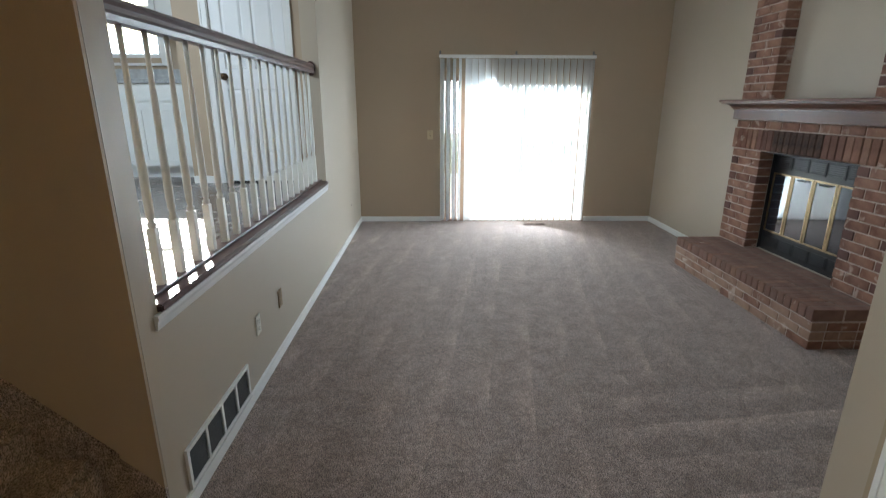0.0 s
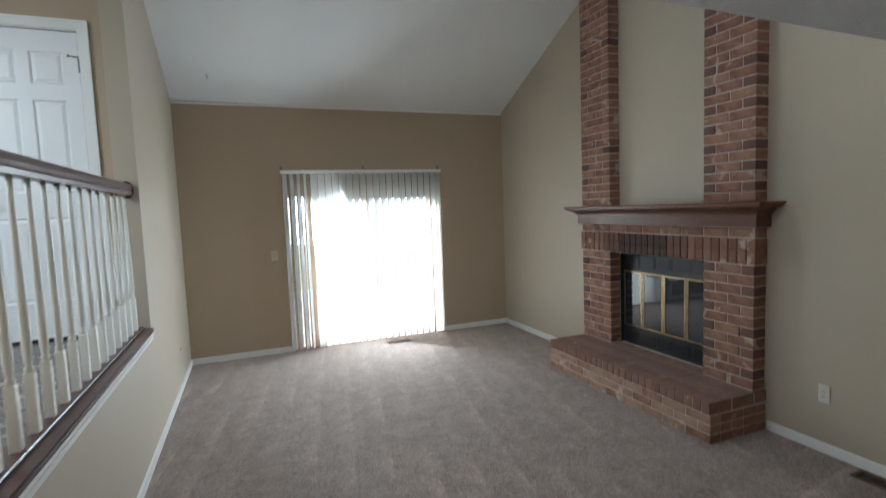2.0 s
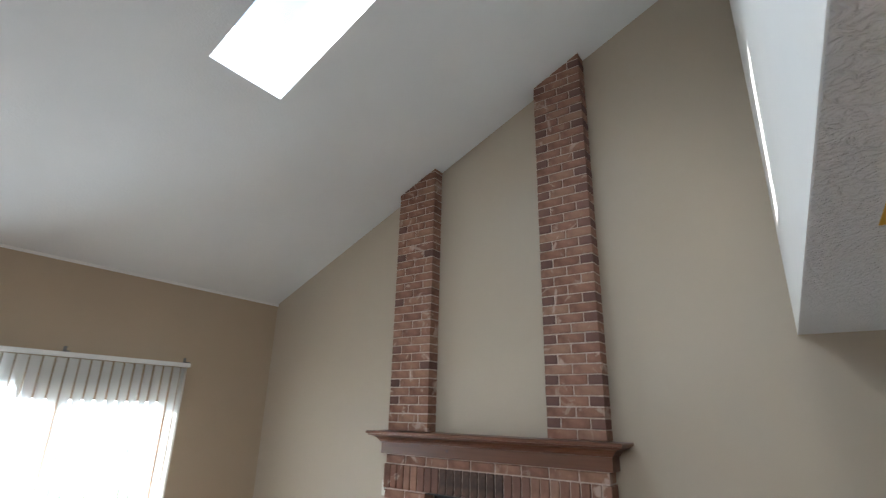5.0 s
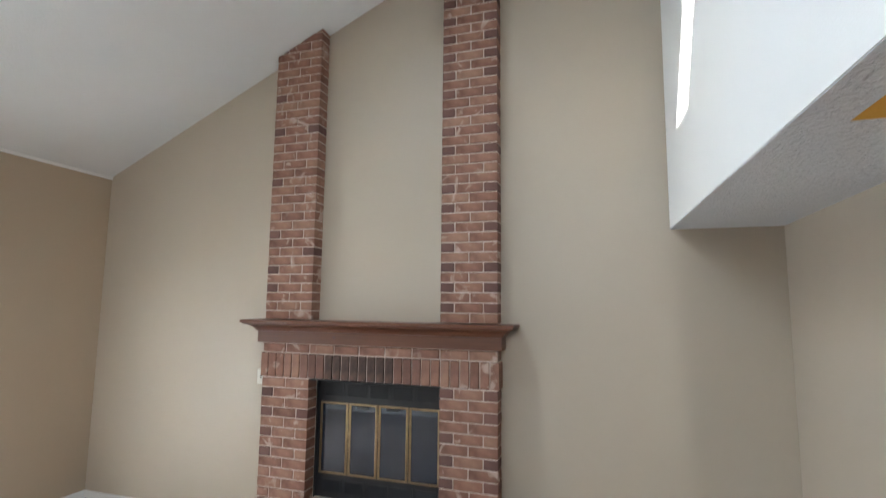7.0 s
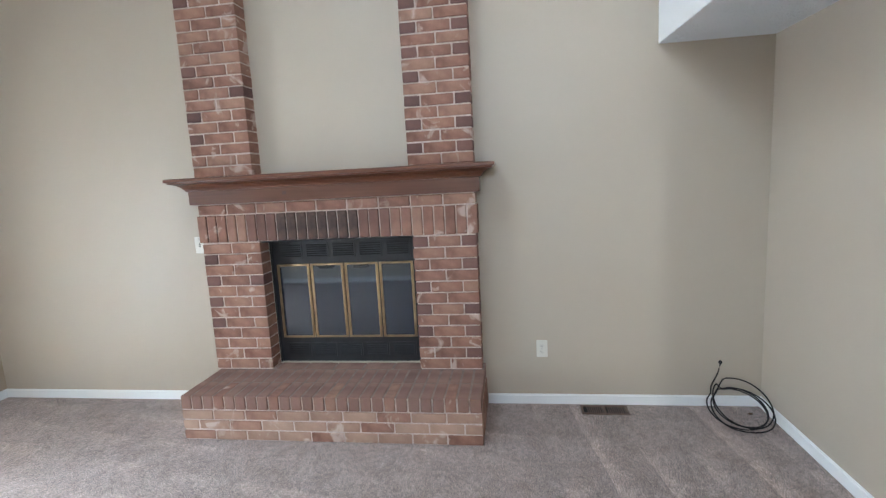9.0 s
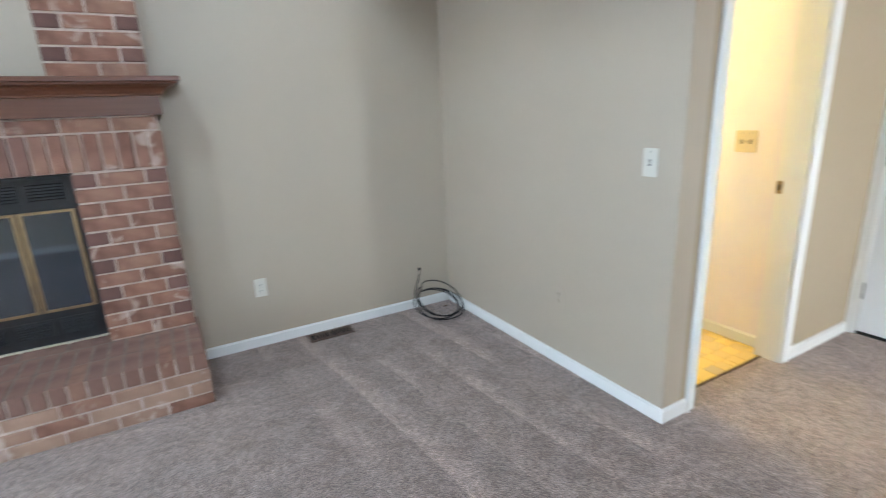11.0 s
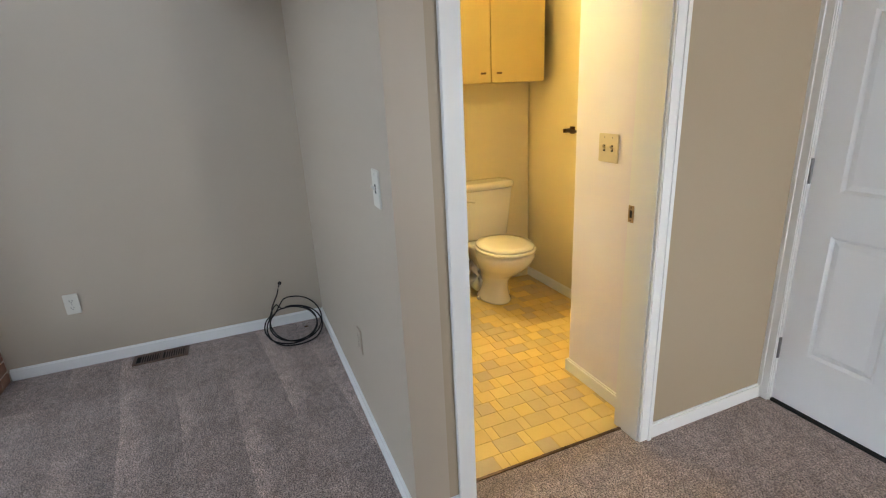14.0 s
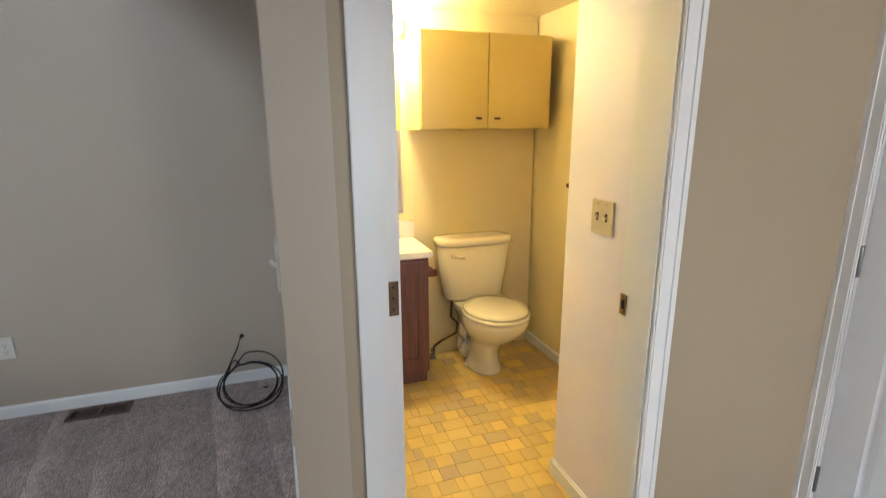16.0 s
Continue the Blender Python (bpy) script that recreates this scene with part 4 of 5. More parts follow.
# ---- bathroom ----
def loft(bm, rings, n=28, power=2.0):
    """Rings of (x centre, y centre, half length in x, half width in y, height), joined into a closed skin."""
    made = []
    for cx, cy, rx, ry, z in rings:
        ring = []
        for i in range(n):
            a = 2 * math.pi * i / n
            c, s = math.cos(a), math.sin(a)
            ring.append(bm.verts.new((cx + rx * math.copysign(abs(c) ** (2 / power), c), cy + ry * math.copysign(abs(s) ** (2 / power), s), z)))
        made.append(ring)
    for a, b in zip(made, made[1:]):
        for i in range(n):
            bm.faces.new((a[i], a[(i + 1) % n], b[(i + 1) % n], b[i])).smooth = True
    bm.faces.new(made[0])
    bm.faces.new(made[-1])
    return bm


toilet = thing("toilet", (3.225, 0.488, 0), "cream two-piece toilet with closed lid on the ochre vinyl", "toilet")
part("base", loft(bmesh.new(), [(0.165, 0, 0.155, 0.105, 0.0), (0.165, 0, 0.158, 0.108, 0.012), (0.165, 0, 0.148, 0.094, 0.035), (0.165, 0, 0.14, 0.083, 0.10), (0.155, 0, 0.14, 0.085, 0.16),
                                  (0.12, 0, 0.155, 0.105, 0.21), (0.06, 0, 0.195, 0.15, 0.27), (0.02, 0, 0.214, 0.178, 0.325), (0.002, 0, 0.222, 0.186, 0.375), (0.002, 0, 0.205, 0.17, 0.40)], 36), M_PORC, toilet, "cream porcelain bowl and foot")
for side in (-1, 1):
    bm = tube(bmesh.new(), [(0.30, side * 0.072, 0.25), (0.25, side * 0.088, 0.19), (0.20, side * 0.088, 0.13), (0.235, side * 0.092, 0.075), (0.30, side * 0.088, 0.075), (0.335, side * 0.075, 0.12)], 0.038, 12)
    part("trapway", bm, M_PORC, toilet, "moulded trapway bulge on the side of the foot")
part("shelf", loft(bmesh.new(), [(0.26, 0, 0.13, 0.10, 0.22), (0.26, 0, 0.15, 0.13, 0.33), (0.26, 0, 0.155, 0.16, 0.37), (0.26, 0, 0.155, 0.165, 0.405)], 24, 3.5), M_PORC, toilet, "cream porcelain shelf under the tank")
part("seat", loft(bmesh.new(), [(0.0, 0, 0.214, 0.182, 0.401), (0.0, 0, 0.224, 0.192, 0.406), (0.0, 0, 0.224, 0.192, 0.417), (0.0, 0, 0.216, 0.184, 0.422)], 36), M_PORC, toilet)
part("lid", loft(bmesh.new(), [(0.005, 0, 0.207, 0.176, 0.423), (0.005, 0, 0.214, 0.183, 0.428), (0.005, 0, 0.21, 0.179, 0.439), (0.005, 0, 0.16, 0.13, 0.446), (0.005, 0, 0.05, 0.04, 0.448)], 36), M_PORC, toilet)
part("tank", loft(bmesh.new(), [(0.31, 0.02, 0.08, 0.165, 0.41), (0.31, 0.02, 0.09, 0.19, 0.425), (0.31, 0.02, 0.098, 0.205, 0.55), (0.31, 0.02, 0.104, 0.23, 0.755)], 36, 3.6), M_PORC, toilet, "cream tapered cistern")
part("tank_lid", loft(bmesh.new(), [(0.31, 0.02, 0.105, 0.232, 0.756), (0.31, 0.02, 0.114, 0.243, 0.762), (0.31, 0.02, 0.115, 0.244, 0.785), (0.31, 0.02, 0.104, 0.234, 0.797), (0.31, 0.02, 0.06, 0.18, 0.8)], 36, 3.4), M_PORC, toilet)
bm = lathe(bmesh.new(), [(0.013, 0.185), (0.015, 0.2), (0.012, 0.206)], 14, (0, 0.185, 0.705), "x")
tube(bm, [(0.192, 0.185, 0.705), (0.184, 0.16, 0.702), (0.182, 0.12, 0.694)], 0.008, 8)
part("flush_handle", bm, M_PORC, toilet, "cream flush lever")
for s in (-1, 1):
    part("bolt_cap", lathe(bmesh.new(), [(0.013, 0.012), (0.012, 0.028), (0.005, 0.034)], 12, (0.17, s * 0.118, -0.008), "z"), M_PORC, toilet)
bm = tube(bmesh.new(), [(0.28, 0.165, 0.412), (0.28, 0.17, 0.36), (0.275, 0.175, 0.30), (0.25, 0.14, 0.265), (0.25, 0.15, 0.2), (0.29, 0.235, 0.14), (0.33, 0.27, 0.09), (0.35, 0.27, 0.03)], 0.007, 8)
part("supply_hose", bm, M_BRONZE, toilet, "bent dark water supply tube")
bm = lathe(bmesh.new(), [(0.022, 0.001), (0.02, 0.006), (0.012, 0.01), (0.012, 0.05), (0.016, 0.052), (0.016, 0.065)], 14, (0.35, 0.27, 0), "z")
part("stop_valve", bm, M_STEEL, toilet, "metal stop valve at the floor")

wall_cab = thing("wall_cabinet", (3.36, 0.112, 1.433), "tan two-door wall cabinet above the toilet", "cabinet")
part("body", boxes((0.012, 0.276, 0, 0.77, 0, 0.5), bevel=0.001), M_CAB, wall_cab)
for y0, y1, hy in ((0.004, 0.383, 0.33), (0.388, 0.766, 0.44)):
    d = part("door", boxes((-0.006, 0.0115, y0, y1, 0.005, 0.497), bevel=0.0015), M_CAB, wall_cab, "flat tan laminate door")
    part("pull", boxes((-0.0105, -0.0062, hy - 0.018, hy + 0.018, 0.052, 0.063), bevel=0.001), M_BRONZE, d, "small dark pull")
part("rail", boxes((0.03, 0.27, -0.004, -0.0005, 0.02, 0.48)), M_BRONZE, wall_cab, "dark edge strip")

vanity = thing("vanity", (3.25, 0.88, 0), "cherry-stained vanity with a white moulded basin top", "vanity cabinet")
part("body", boxes((0.01, 0.385, 0, 0.62, 0.09, 0.765), (0.06, 0.385, 0.0, 0.62, 0.001, 0.09)), M_VANITY, vanity)
for y0, y1 in ((0.015, 0.3), (0.315, 0.605)):
    bm = boxes((-0.004, 0.0095, y0, y0 + 0.05, 0.12, 0.74), (-0.004, 0.0095, y1 - 0.05, y1, 0.12, 0.74), (-0.004, 0.0095, y0 + 0.05, y1 - 0.05, 0.12, 0.18), (-0.004, 0.0095, y0 + 0.05, y1 - 0.05, 0.68, 0.74))
    d = part("door", bm, M_VANITY, vanity, "framed cherry-stained door")
    part("panel", boxes((0.002, 0.009, y0 + 0.051, y1 - 0.051, 0.181, 0.679)), M_VANITY, d)
bm = boxes((-0.025, 0.385, -0.02, 0.62, 0.767, 0.80), bevel=0.006)
top = part("worktop", bm, M_COUNTER, vanity, "white moulded basin top")
part("backsplash", boxes((0.355, 0.386, -0.02, 0.62, 0.801, 0.90), bevel=0.005), M_COUNTER, top)
bm = bmesh.new()
for (ra, za), (rb, zb) in zip([(1.0, 0.801), (0.96, 0.808), (0.9, 0.806), (0.7, 0.803), (0.3, 0.8025)], [(0.96, 0.808), (0.9, 0.806), (0.7, 0.803), (0.3, 0.8025), (0.05, 0.802)]):
    n = 32
    A = [bm.verts.new((0.165 + 0.14 * ra * math.cos(2 * math.pi * i / n), 0.31 + 0.19 * ra * math.sin(2 * math.pi * i / n), za)) for i in range(n)]
    B = [bm.verts.new((0.165 + 0.14 * rb * math.cos(2 * math.pi * i / n), 0.31 + 0.19 * rb * math.sin(2 * math.pi * i / n), zb)) for i in range(n)]
    for i in range(n):
        bm.faces.new((A[i], A[(i + 1) % n], B[(i + 1) % n], B[i])).smooth = True
part("basin", bm, M_PORC, top, "oval cream basin")
holder = thing("paper_holder", (3.42, 0.88, 0.645), "dark wooden toilet paper holder on the vanity side", "toilet paper holder")
for x in (-0.09, 0.07):
    part("post", boxes((x, x + 0.02, -0.075, -0.0005, -0.02, 0.02), bevel=0.004), M_VANITY, holder)
part("roller", tube(bmesh.new(), [(-0.069, -0.06, 0.0), (0.069, -0.06, 0.0)], 0.011, 12), M_VANITY, holder)

mirror = thing("bathroom_mirror", (XR - 0.02, 0.92, 0.95), "frameless wall mirror above the vanity", "mirror")
m_mir = mat("mirror_silver", (0.85, 0.86, 0.86), 0.02, metal=1.0, scale=2, second=(0.84, 0.85, 0.85))
part("glass", boxes((-0.008, -0.001, 0, 0.58, 0, 0.9)), m_mir, mirror)
part("top_channel", boxes((-0.03, -0.001, -0.004, 0.585, 0.902, 0.93), bevel=0.002), M_TRIM, mirror)
light = thing("vanity_light", (XR - 0.02, 0.94, 1.965), "brass vanity light with white glass globes", "wall lamp")
part("backplate", boxes((-0.03, -0.001, -0.05, 0.42, -0.05, 0.05), bevel=0.004), M_BRASS, light, "polished brass backplate")
m_bulb = mat("lit_opal_glass", (0.9, 0.8, 0.6), 0.3, emit=(1.0, 0.72, 0.36), strength=1.6)
for y in (0.02, 0.19, 0.36):
    b = part("globe", lathe(bmesh.new(), [(0.012, -0.125), (0.035, -0.112), (0.048, -0.085), (0.045, -0.06), (0.028, -0.038), (0.022, -0.031)], 18, (0, y, 0), "x"), m_bulb, light, "lit white glass globe")
    b.visible_shadow = False
towel = thing("towel_bar", (2.9, 0.04, 1.13), "dark bronze towel bar on the cream wall", "towel bar")
part("bar", tube(bmesh.new(), [(-0.23, 0.06, 0), (0.23, 0.06, 0)], 0.008, 10), M_BRONZE, towel)
for x in (-0.24, 0.24):
    bm = boxes((x - 0.02, x + 0.02, 0.0005, 0.012, -0.022, 0.022), (x - 0.011, x + 0.011, 0.012, 0.072, -0.012, 0.012), bevel=0.003)
    part("post", bm, M_BRONZE, towel)
fan = thing("ceiling_vent", (2.85, 0.80, 2.0895), "white square vent cover on the bathroom ceiling", "ceiling vent")
part("cover", boxes((-0.12, 0.12, -0.12, 0.12, -0.02, 0), bevel=0.006), M_TRIM, fan)
structure("bathroom_threshold", boxes((1.888, 1.90, 0.695, 1.42, 0.0005, 0.005)), M_BRONZE, "thin metal threshold strip")


# ---- kitchen beyond the railing ----
def kitchen_cabinet(x0, x1, y0, y1, z0, z1, label, toe=False, drawer=False):
    ob = thing("kitchen_cabinet", (x0, y0, z0), label, "kitchen cabinet", "kitchen cabinets")
    w, d, h = x1 - x0, y1 - y0, z1 - z0
    t = 0.1 if toe else 0.0
    cells = [(0, w, 0, d, t, h)]
    if toe:
        cells.append((0, w, 0.07, d, 0.001, t))
    part("body", boxes(*cells), M_KCAB, ob)
    n = max(1, round(w / 0.5))
    for i in range(n):
        a, b = i * w / n + 0.012, (i + 1) * w / n - 0.012
        lo, hi = t + 0.02, h - (0.18 if drawer else 0.02)
        bm = boxes((a, a + 0.055, -0.018, -0.001, lo, hi), (b - 0.055, b, -0.018, -0.001, lo, hi), (a + 0.055, b - 0.055, -0.018, -0.001, lo, lo + 0.055), (a + 0.055, b - 0.055, -0.018, -0.001, hi - 0.055, hi))
        dr = part("door", bm, M_KCAB, ob, "white framed door")
        part("panel", boxes((a + 0.056, b - 0.056, -0.010, -0.0015, lo + 0.056, hi - 0.056)), M_KCAB, dr)
        if drawer:
            part("drawer", boxes((a, b, -0.018, -0.001, h - 0.155, h - 0.02), bevel=0.003), M_KCAB, ob, "white drawer front")
    return ob


KY = 5.30
kitchen_cabinet(-2.85, -2.124, KY, KW, KF, KF + 0.87, "white base cabinet under the kitchen window", True, True)
kitchen_cabinet(-2.12, -1.585, KY, KW, KF, KF + 0.87, "white base cabinet beside the doorway", True, True)
kitchen_cabinet(-2.0, -1.64, KW - 0.32, KW, KF + 1.34, OZ1, "white upper cabinet beside the kitchen window")
ktop = thing("kitchen_worktop", (-2.215, KY, KF + 0.872), "grey speckled worktop with backsplash", "worktop")
part("slab", boxes((-0.64, 0.64, -0.03, KW - KY, 0, 0.038), bevel=0.006), M_KTOP, ktop)
part("backsplash", boxes((-0.64, 0.64, KW - KY - 0.02, KW - KY - 0.001, 0.039, 0.16)), M_BACKSPLASH, ktop, "grey marbled backsplash")
kwin = thing("kitchen_window", (WX0, KW, WZ0), "white framed kitchen window, bright with daylight", "window")
ww, wh = WX1 - WX0, WZ1 - WZ0
part("frame", boxes((0.001, 0.045, 0.04, 0.09, 0.001, wh - 0.001), (ww - 0.045, ww - 0.001, 0.04, 0.09, 0.001, wh - 0.001), (0.045, ww - 0.045, 0.04, 0.09, 0.001, 0.045), (0.045, ww - 0.045, 0.04, 0.09, wh - 0.045, wh - 0.001), (0.045, ww - 0.045, 0.045, 0.085, wh / 2 - 0.02, wh / 2 + 0.02)), M_TRIM, kwin)
part("casing", boxes((-0.05, 0.0, -0.015, -0.001, -0.05, wh + 0.05), (ww, ww + 0.05, -0.015, -0.001, -0.05, wh + 0.05), (0, ww, -0.015, -0.001, wh, wh + 0.05), (-0.07, ww + 0.07, -0.03, -0.001, -0.075, -0.051)), M_TRIM, kwin)
for z0, z1 in ((0.046, wh / 2 - 0.021), (wh / 2 + 0.021, wh - 0.046)):
    g = part("pane", boxes((0.046, ww - 0.046, 0.06, 0.064, z0, z1)), M_GLASS, kwin, "clear pane")
    g.visible_shadow = False
skyl = thing("skylight", (0, 0, 0), "flat skylight glazed in white at the top of its shaft", "skylight")
bm = prism(bmesh.new(), [(SY0, vault(SY0) + 0.335), (SY1, vault(SY1) + 0.335), (SY1, vault(SY1) + 0.341), (SY0, vault(SY0) + 0.341)], "x", SX0, SX1)
g = part("pane", bm, M_GLASS, skyl, "clear skylight pane")
g.visible_shadow = False
bm = bmesh.new()
for x0, x1 in ((SX0 - 0.05, SX0 - 0.0), (SX1, SX1 + 0.05)):
    prism(bm, [(SY0, vault(SY0) + 0.342), (SY1, vault(SY1) + 0.342), (SY1, vault(SY1) + 0.37), (SY0, vault(SY0) + 0.37)], "x", x0, x1)
part("frame", bm, M_ALU, skyl)


# ---- fireplace ----
FX, FRONT = 3.54, 3.115
fire = thing("fireplace", (0, 0, 0), "tall red-brown brick fireplace with wooden mantel and glazed doors", "fireplace")
hearth = part("hearth", boxes((FRONT + 0.006, XR - 0.001, 3.346, 5.179, 0.0, 0.277)), M_MORTAR, fire, "raised brick hearth with pale mortar")
part("hearth_joint", boxes((FRONT + 0.008, FX + 0.1, 3.348, 5.177, 0.2775, 0.2815)), mat("dusty_joint", (0.26, 0.19, 0.155), 0.95, scale=20, bump=0.6, second=(0.17, 0.12, 0.095)), hearth, "dusty brown joints of the hearth top")
surround = part("surround", boxes((FX + 0.006, XR - 0.001, 3.366, FY0 - 0.006, 0.279, 1.425), (FX + 0.006, XR - 0.001, FY1 + 0.006, 5.196, 0.279, 1.425), (FX + 0.006, XR - 0.001, FY0 - 0.006, FY1 + 0.006, FZ1 + 0.006, 1.425)), M_MORTAR, fire, "brick surround with a soldier course above the opening")
pil = []
for y0, y1 in ((4.79, 5.20), (3.36, 3.765)):
    bm = prism(bmesh.new(), [(y0 + 0.006, 1.6), (y1 - 0.006, 1.6), (y1 - 0.006, vault(y1) - 0.004), (y0 + 0.006, vault(y0) - 0.004)], "x", FX + 0.006, XR - 0.001)
    pil.append((part("pilaster", bm, M_MORTAR, fire, "tall narrow brick pilaster rising to the vault"), y0, y1))

# the mantel: a board with a coved crown, returned at both ends
bm = bmesh.new()
rings = []
for z, out in ((1.422, 0.012), (1.424, 0.03), (1.51, 0.03), (1.513, 0.042), (1.522, 0.044), (1.528, 0.05), (1.54, 0.06), (1.552, 0.078), (1.560, 0.10), (1.563, 0.118), (1.573, 0.12), (1.576, 0.135), (1.592, 0.135), (1.597, 0.128)):
    xo, y0, y1 = FX - out, 3.357 - out * 0.93, 5.21 + out * 0.88
    rings.append([bm.verts.new(p) for p in ((XR - 0.001, y0, z), (xo, y0, z), (xo, y1, z), (XR - 0.001, y1, z))])
for a, b in zip(rings, rings[1:]):
    for i in range(4):
        bm.faces.new((a[i], a[(i + 1) % 4], b[(i + 1) % 4], b[i]))
bm.faces.new(rings[0])
bm.faces.new(rings[-1])
part("mantel", bm, M_MANTEL, fire, "dark red-brown stained mantel with crown moulding")
knot = part("knob_mark", boxes((FX - 0.032, FX - 0.0302, 4.56, 4.585, 1.465, 1.485)), M_RAIL, fire, "dark knot in the mantel board")

# the insert
IX = 3.685
insert = part("insert", boxes((IX, IX + 0.02, FY0 + 0.001, FY1 - 0.001, FZ0, 0.46), (IX, IX + 0.02, FY0 + 0.001, FY1 - 0.001, 0.985, FZ1 - 0.001),
                              (IX, IX + 0.02, FY0 + 0.001, FY0 + 0.03, 0.46, 0.985), (IX, IX + 0.02, FY1 - 0.03, FY1 - 0.001, 0.46, 0.985),
                              (IX + 0.02, IX + 0.06, FY0 + 0.001, FY1 - 0.001, FZ0, FZ1 - 0.001)), M_BLACK, fire, "black enamelled fireplace insert")
part("reveal", boxes((XR, IX - 0.001, FY1 - 0.006, FY1 - 0.0005, FZ0 + 0.002, FZ1 - 0.001), (XR, IX - 0.001, FY0 + 0.0005, FY0 + 0.006, FZ0 + 0.002, FZ1 - 0.001), (FX + 0.012, IX - 0.001, FY0 + 0.006, FY1 - 0.006, FZ1 - 0.006, FZ1 - 0.0005)), M_BLACK, fire, "dark sooty lining of the opening")
for zc, hgt in ((1.075, 0.11), (0.372, 0.10)):
    for k in range(5):
        y0 = FY0 + 0.05 + k * 0.188
        lv = part("louvre_panel", boxes((IX - 0.006, IX - 0.0005, y0, y0 + 0.168, zc - hgt / 2, zc + hgt / 2), bevel=0.001), M_BLACK, insert, "black louvred panel")
        bm = bmesh.new()
        for j in range(6):
            z = zc - hgt / 2 + 0.014 + j * (hgt - 0.02) / 6
            prism(bm, [(IX - 0.0065, z), (IX - 0.013, z - 0.004), (IX - 0.013, z + 0.001), (IX - 0.0065, z + 0.006)], "y", y0 + 0.012, y0 + 0.156)
        part("louvre", bm, M_BLACK, lv, "thin black slats", "stuff")
stiles = [FY1 - 0.03 - i * (FY1 - FY0 - 0.06) / 4 for i in range(5)]
for i in range(4):
    b, a = stiles[i] - 0.004, stiles[i + 1] + 0.004
    g = part("glass_door", boxes((IX - 0.012, IX - 0.006, a + 0.008, b - 0.008, 0.475, 0.97)), M_FGLASS, fire, "smoked glass door panel")
    br = part("door_frame", boxes((IX - 0.018, IX - 0.004, a, a + 0.0175, 0.462, 0.983), (IX - 0.018, IX - 0.004, b - 0.0175, b, 0.462, 0.983), (IX - 0.018, IX - 0.004, a + 0.0175, b - 0.0175, 0.462, 0.476), (IX - 0.018, IX - 0.004, a + 0.0175, b - 0.0175, 0.970, 0.983), bevel=0.002), M_BRASS, g, "brass door edging")
    if i in (1, 2):
        part("pull", boxes((IX - 0.034, IX - 0.018, (a + b) / 2 - 0.05, (a + b) / 2 + 0.05, 0.952, 0.962), bevel=0.002), M_BLACK, g, "black pull")

# bricks, last
brick_rng = random.Random(11)
brick_cache = {}


def brick_mesh(dx, dy, dz, variant, material):
    key = (round(dx, 3), round(dy, 3), round(dz, 3), variant, material.name)
    if key not in brick_cache:
        r = random.Random(str(key))
        bm = bmesh.new()
        box(bm, 0, dx, 0, dy, 0, dz)
        bmesh.ops.bevel(bm, geom=list(bm.edges), offset=0.0035, segments=1, affect="EDGES")
        for v in bm.verts:
            v.co += Vector((r.uniform(-0.0015, 0.0015), r.uniform(-0.0012, 0.0012), r.uniform(-0.0012, 0.0012)))
        bmesh.ops.recalc_face_normals(bm, faces=bm.faces)
        me = bpy.data.meshes.new("brick")
        bm.to_mesh(me)
        bm.free()
        me.materials.append(material)
        brick_cache[key] = me
    return brick_cache[key]


def brick(parent, x, y, z, dx, dy, dz, material=M_BRICK, cut=False):
    me = brick_mesh(dx, dy, dz, brick_rng.randrange(4), material)
    x += brick_rng.uniform(-0.002, 0.002)
    if cut:
        if z > vault(y) - 0.006:
            return
        if z + dz > vault(y + dy) - 0.004:
            bm = bmesh.new()
            bm.from_mesh(me)
            g = bm.verts[:] + bm.edges[:] + bm.faces[:]
            bmesh.ops.bisect_plane(bm, geom=g, plane_co=(0, 0, vault(y) - 0.005 - z), plane_no=(0, PITCH, 1), clear_outer=True)
            if len(bm.verts) < 4:
                bm.free()
                return
            edges = [e for e in bm.edges if e.is_boundary]
            if edges:
                bmesh.ops.contextual_create(bm, geom=edges)
            me = bpy.data.meshes.new("brick")
            bm.to_mesh(me)
            bm.free()
            me.materials.append(material)
    ob = new("brick", me)
    ob.parent = parent
    ob.location = (x, y, z)


def soot_material():
    return mat("sooty_brick", (0.13, 0.075, 0.055), 0.95, scale=18, second=(0.045, 0.028, 0.022), bump=0.6, bump_scale=130)


M_SOOT = soot_material()
M_SOOT2 = mat("lightly_sooted_brick", (0.22, 0.12, 0.085), 0.92, scale=14, second=(0.09, 0.045, 0.035), bump=0.6, bump_scale=130,
              random_object=[(0.12, 0.06, 0.045), (0.22, 0.11, 0.08), (0.17, 0.085, 0.06)])
JT = 0.0095
DX = XR - FX - 0.002


def course(parent, y0, y1, z, dz, odd, x=FX, dx=DX, cut=False):
    """Two whole bricks, or a whole one between two cut ones, with the joints broken."""
    w = y1 - y0
    if odd:
        q = w * 0.235
        cells = ((y0, q), (y0 + q + JT, w - 2 * q - 2 * JT), (y1 - q, q))
    else:
        f = brick_rng.choice((0.5, 0.5, 0.48))
        cells = ((y0, w * f - JT / 2), (y0 + w * f + JT / 2, w * (1 - f) - JT / 2))
    for a, l in cells:
        small = l < w * 0.3
        brick(parent, x, a, z, dx, l, dz, M_DARKBRICK if small and brick_rng.random() < (0.8 if y0 < 4 else 0.3) else M_BRICK, cut=cut)


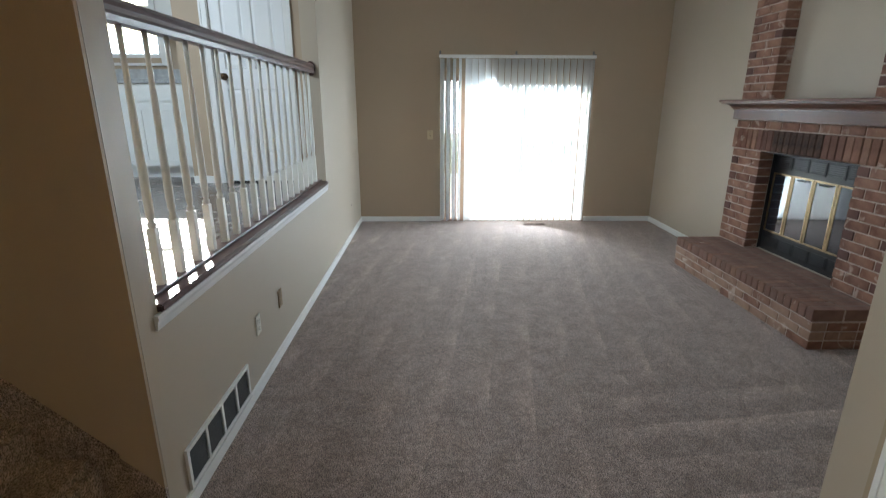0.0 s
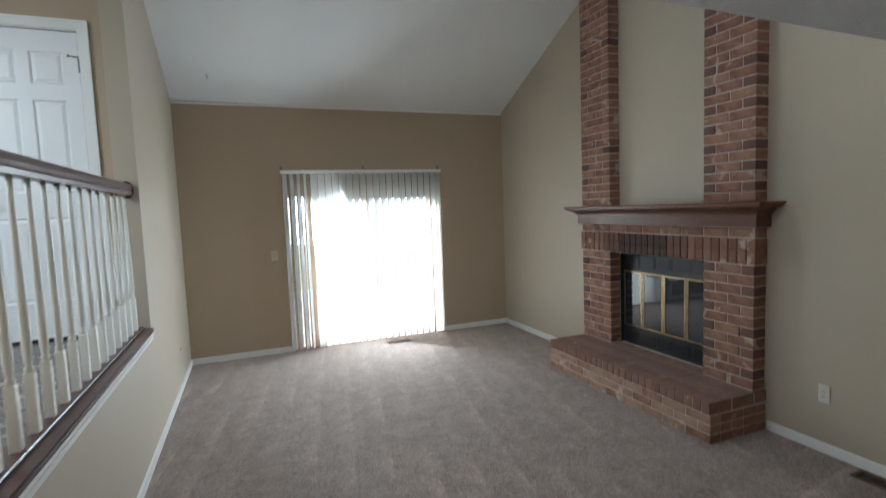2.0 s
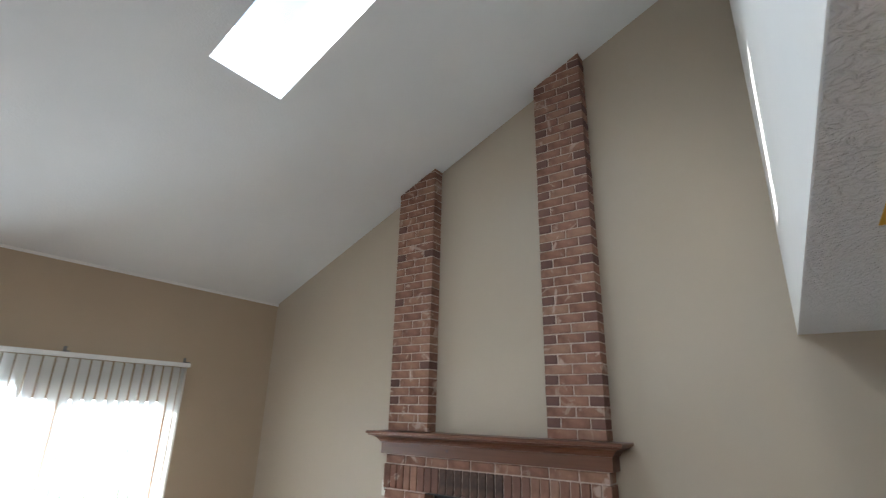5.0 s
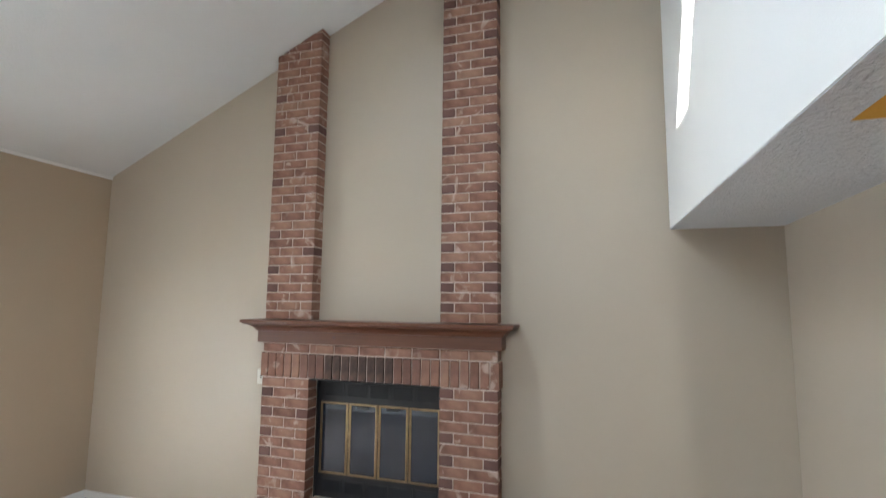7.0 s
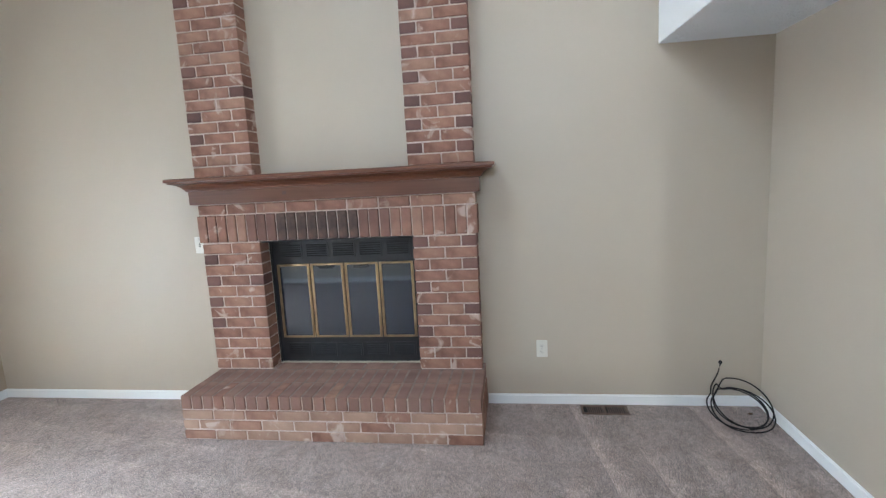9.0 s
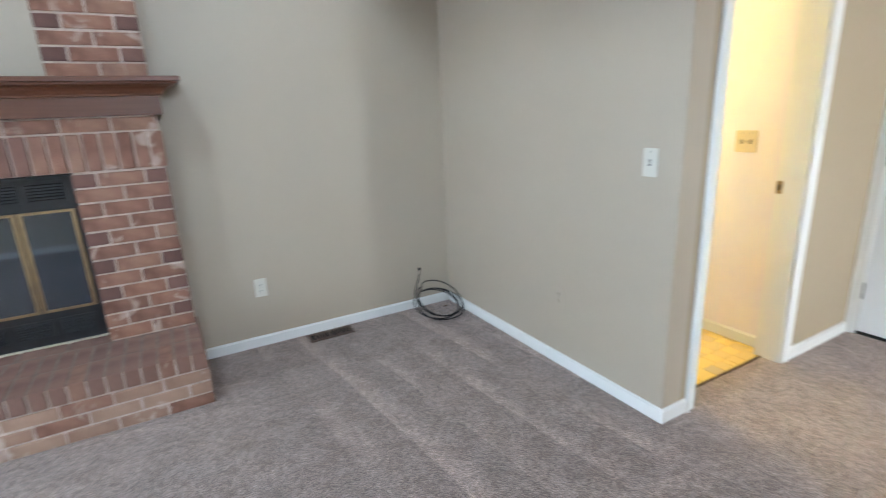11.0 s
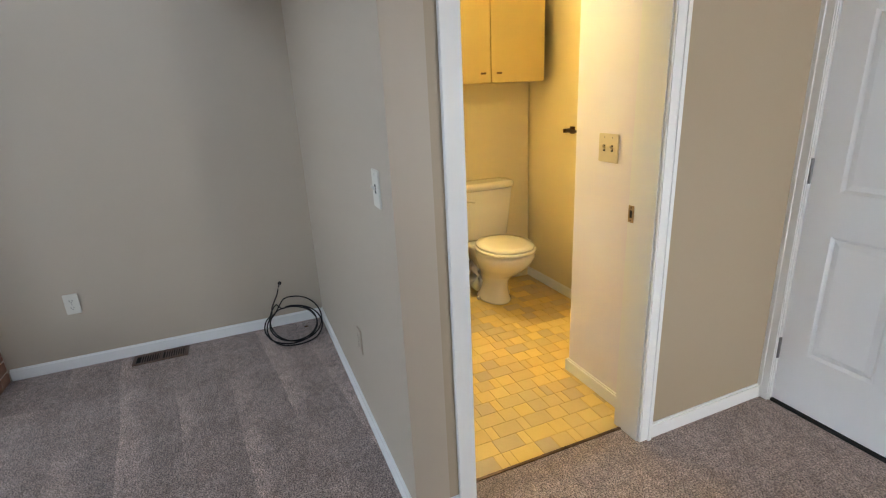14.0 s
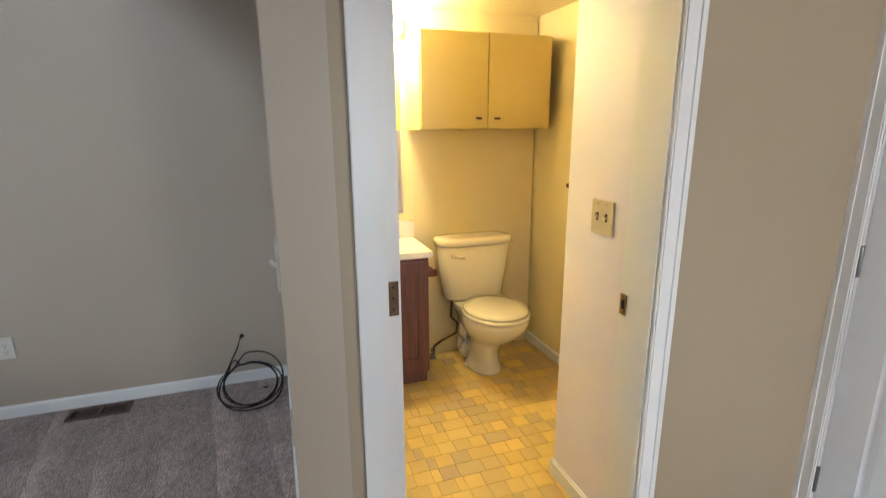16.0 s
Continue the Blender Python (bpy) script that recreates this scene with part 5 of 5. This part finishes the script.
n = 12
ph = (1.16 - 0.285) / n
for i in range(n):
    course(surround, 3.36, FY0, 0.285 + i * ph + JT / 2, ph - JT, i % 2)
    course(surround, FY1, 5.20, 0.285 + i * ph + JT / 2, ph - JT, (i + 1) % 2)
ns = 27
ps = (5.217 - 3.345) / ns
for i in range(ns):
    c = abs(i - 14.5)
    brick(surround, FX - 0.008, 3.345 + i * ps + JT / 2, 1.168, DX + 0.008, ps - JT, 0.176, M_SOOT if c < 3.6 else M_SOOT2 if c < 7.2 else M_BRICK)
nt = 9
pt = (5.205 - 3.355) / nt
for i in range(nt):
    brick(surround, FX, 3.355 + i * pt + JT / 2, 1.353, DX, pt - JT, 0.062)
for ob, y0, y1 in pil:
    z, i = 1.602, 0
    while z < vault(y0):
        course(ob, y0, y1, z, 0.0605, i % 2, cut=True)
        z += 0.0700
        i += 1
# hearth: three courses, a rowlock edge, and the paved top
hx, hy0, hy1 = FRONT, 3.34, 5.185
nb = 9
pb = (hy1 - hy0) / nb
for c in range(3):
    z = 0.003 + c * 0.0655
    off = 0.5 * (c % 2)
    y = hy0 - off * pb
    for i in range(nb + 1):
        a, b = max(hy0, y), min(hy1, y + pb)
        if b - a > 0.03:
            brick(hearth, hx, a + (JT / 2 if a > hy0 else 0), z, 0.1, b - a - (JT / 2 if a > hy0 else 0) - (JT / 2 if b < hy1 else 0), 0.056, M_TANBRICK if (i + c) % 4 else M_BRICK)
        y += pb
    # the south end
    for k in range(2):
        brick(hearth, hx + 0.1 + JT + k * 0.215, hy0 - 0.0, z, 0.205, 0.1, 0.056)
nr = 26
pr = (hy1 - hy0) / nr
for i in range(nr):
    brick(hearth, hx - 0.004, hy0 + i * pr + JT / 2, 0.2, 0.206, pr - JT, 0.084, M_BRICK if i % 5 == 2 else M_HEARTHB)
    brick(hearth, hx + 0.211, hy0 + i * pr + JT / 2, 0.2, 0.206, pr - JT, 0.083, M_HEARTHB)
for i in range(nb):
    brick(hearth, hx + 0.425, hy0 + i * pb + JT / 2, 0.2, 0.12, pb - JT, 0.082, M_HEARTHB)

# bathroom floor blocks, squares and oblongs in rows
tile_rng = random.Random(3)
floor_ob = bpy.data.objects["bathroom_floor"]
tp = 0.082
tiles = {}


def tile(x, y, w, d):
    key = (round(w, 3), round(d, 3))
    if key not in tiles:
        bm = bmesh.new()
        g = 0.0012
        lo = [bm.verts.new(p) for p in ((0, 0, 0), (w, 0, 0), (w, d, 0), (0, d, 0))]
        hi = [bm.verts.new(p) for p in ((g, g, 0.0025), (w - g, g, 0.0025), (w - g, d - g, 0.0025), (g, d - g, 0.0025))]
        bm.faces.new(hi)
        for i in range(4):
            bm.faces.new((lo[i], lo[(i + 1) % 4], hi[(i + 1) % 4], hi[i]))
        bmesh.ops.recalc_face_normals(bm, faces=bm.faces)
        me = bpy.data.meshes.new("tile")
        bm.to_mesh(me)
        bm.free()
        me.materials.append(M_TILE)
        tiles[key] = me
    ob = new("tile", tiles[key])
    ob.parent = floor_ob
    ob.location = (x, y, -0.0055)


gj = 0.0012
i = 0
x = 1.905
while x < 3.62:
    y = 0.05 - tile_rng.choice((0.0, 0.04))
    y = max(y, 0.045)
    while y < 1.46:
        d = min(tile_rng.choice((0.078, 0.078, 0.078, 0.117, 0.039)), 1.51 - y)
        tile(x, y, tp - gj, d - gj)
        y += d
    x += tp
    i += 1
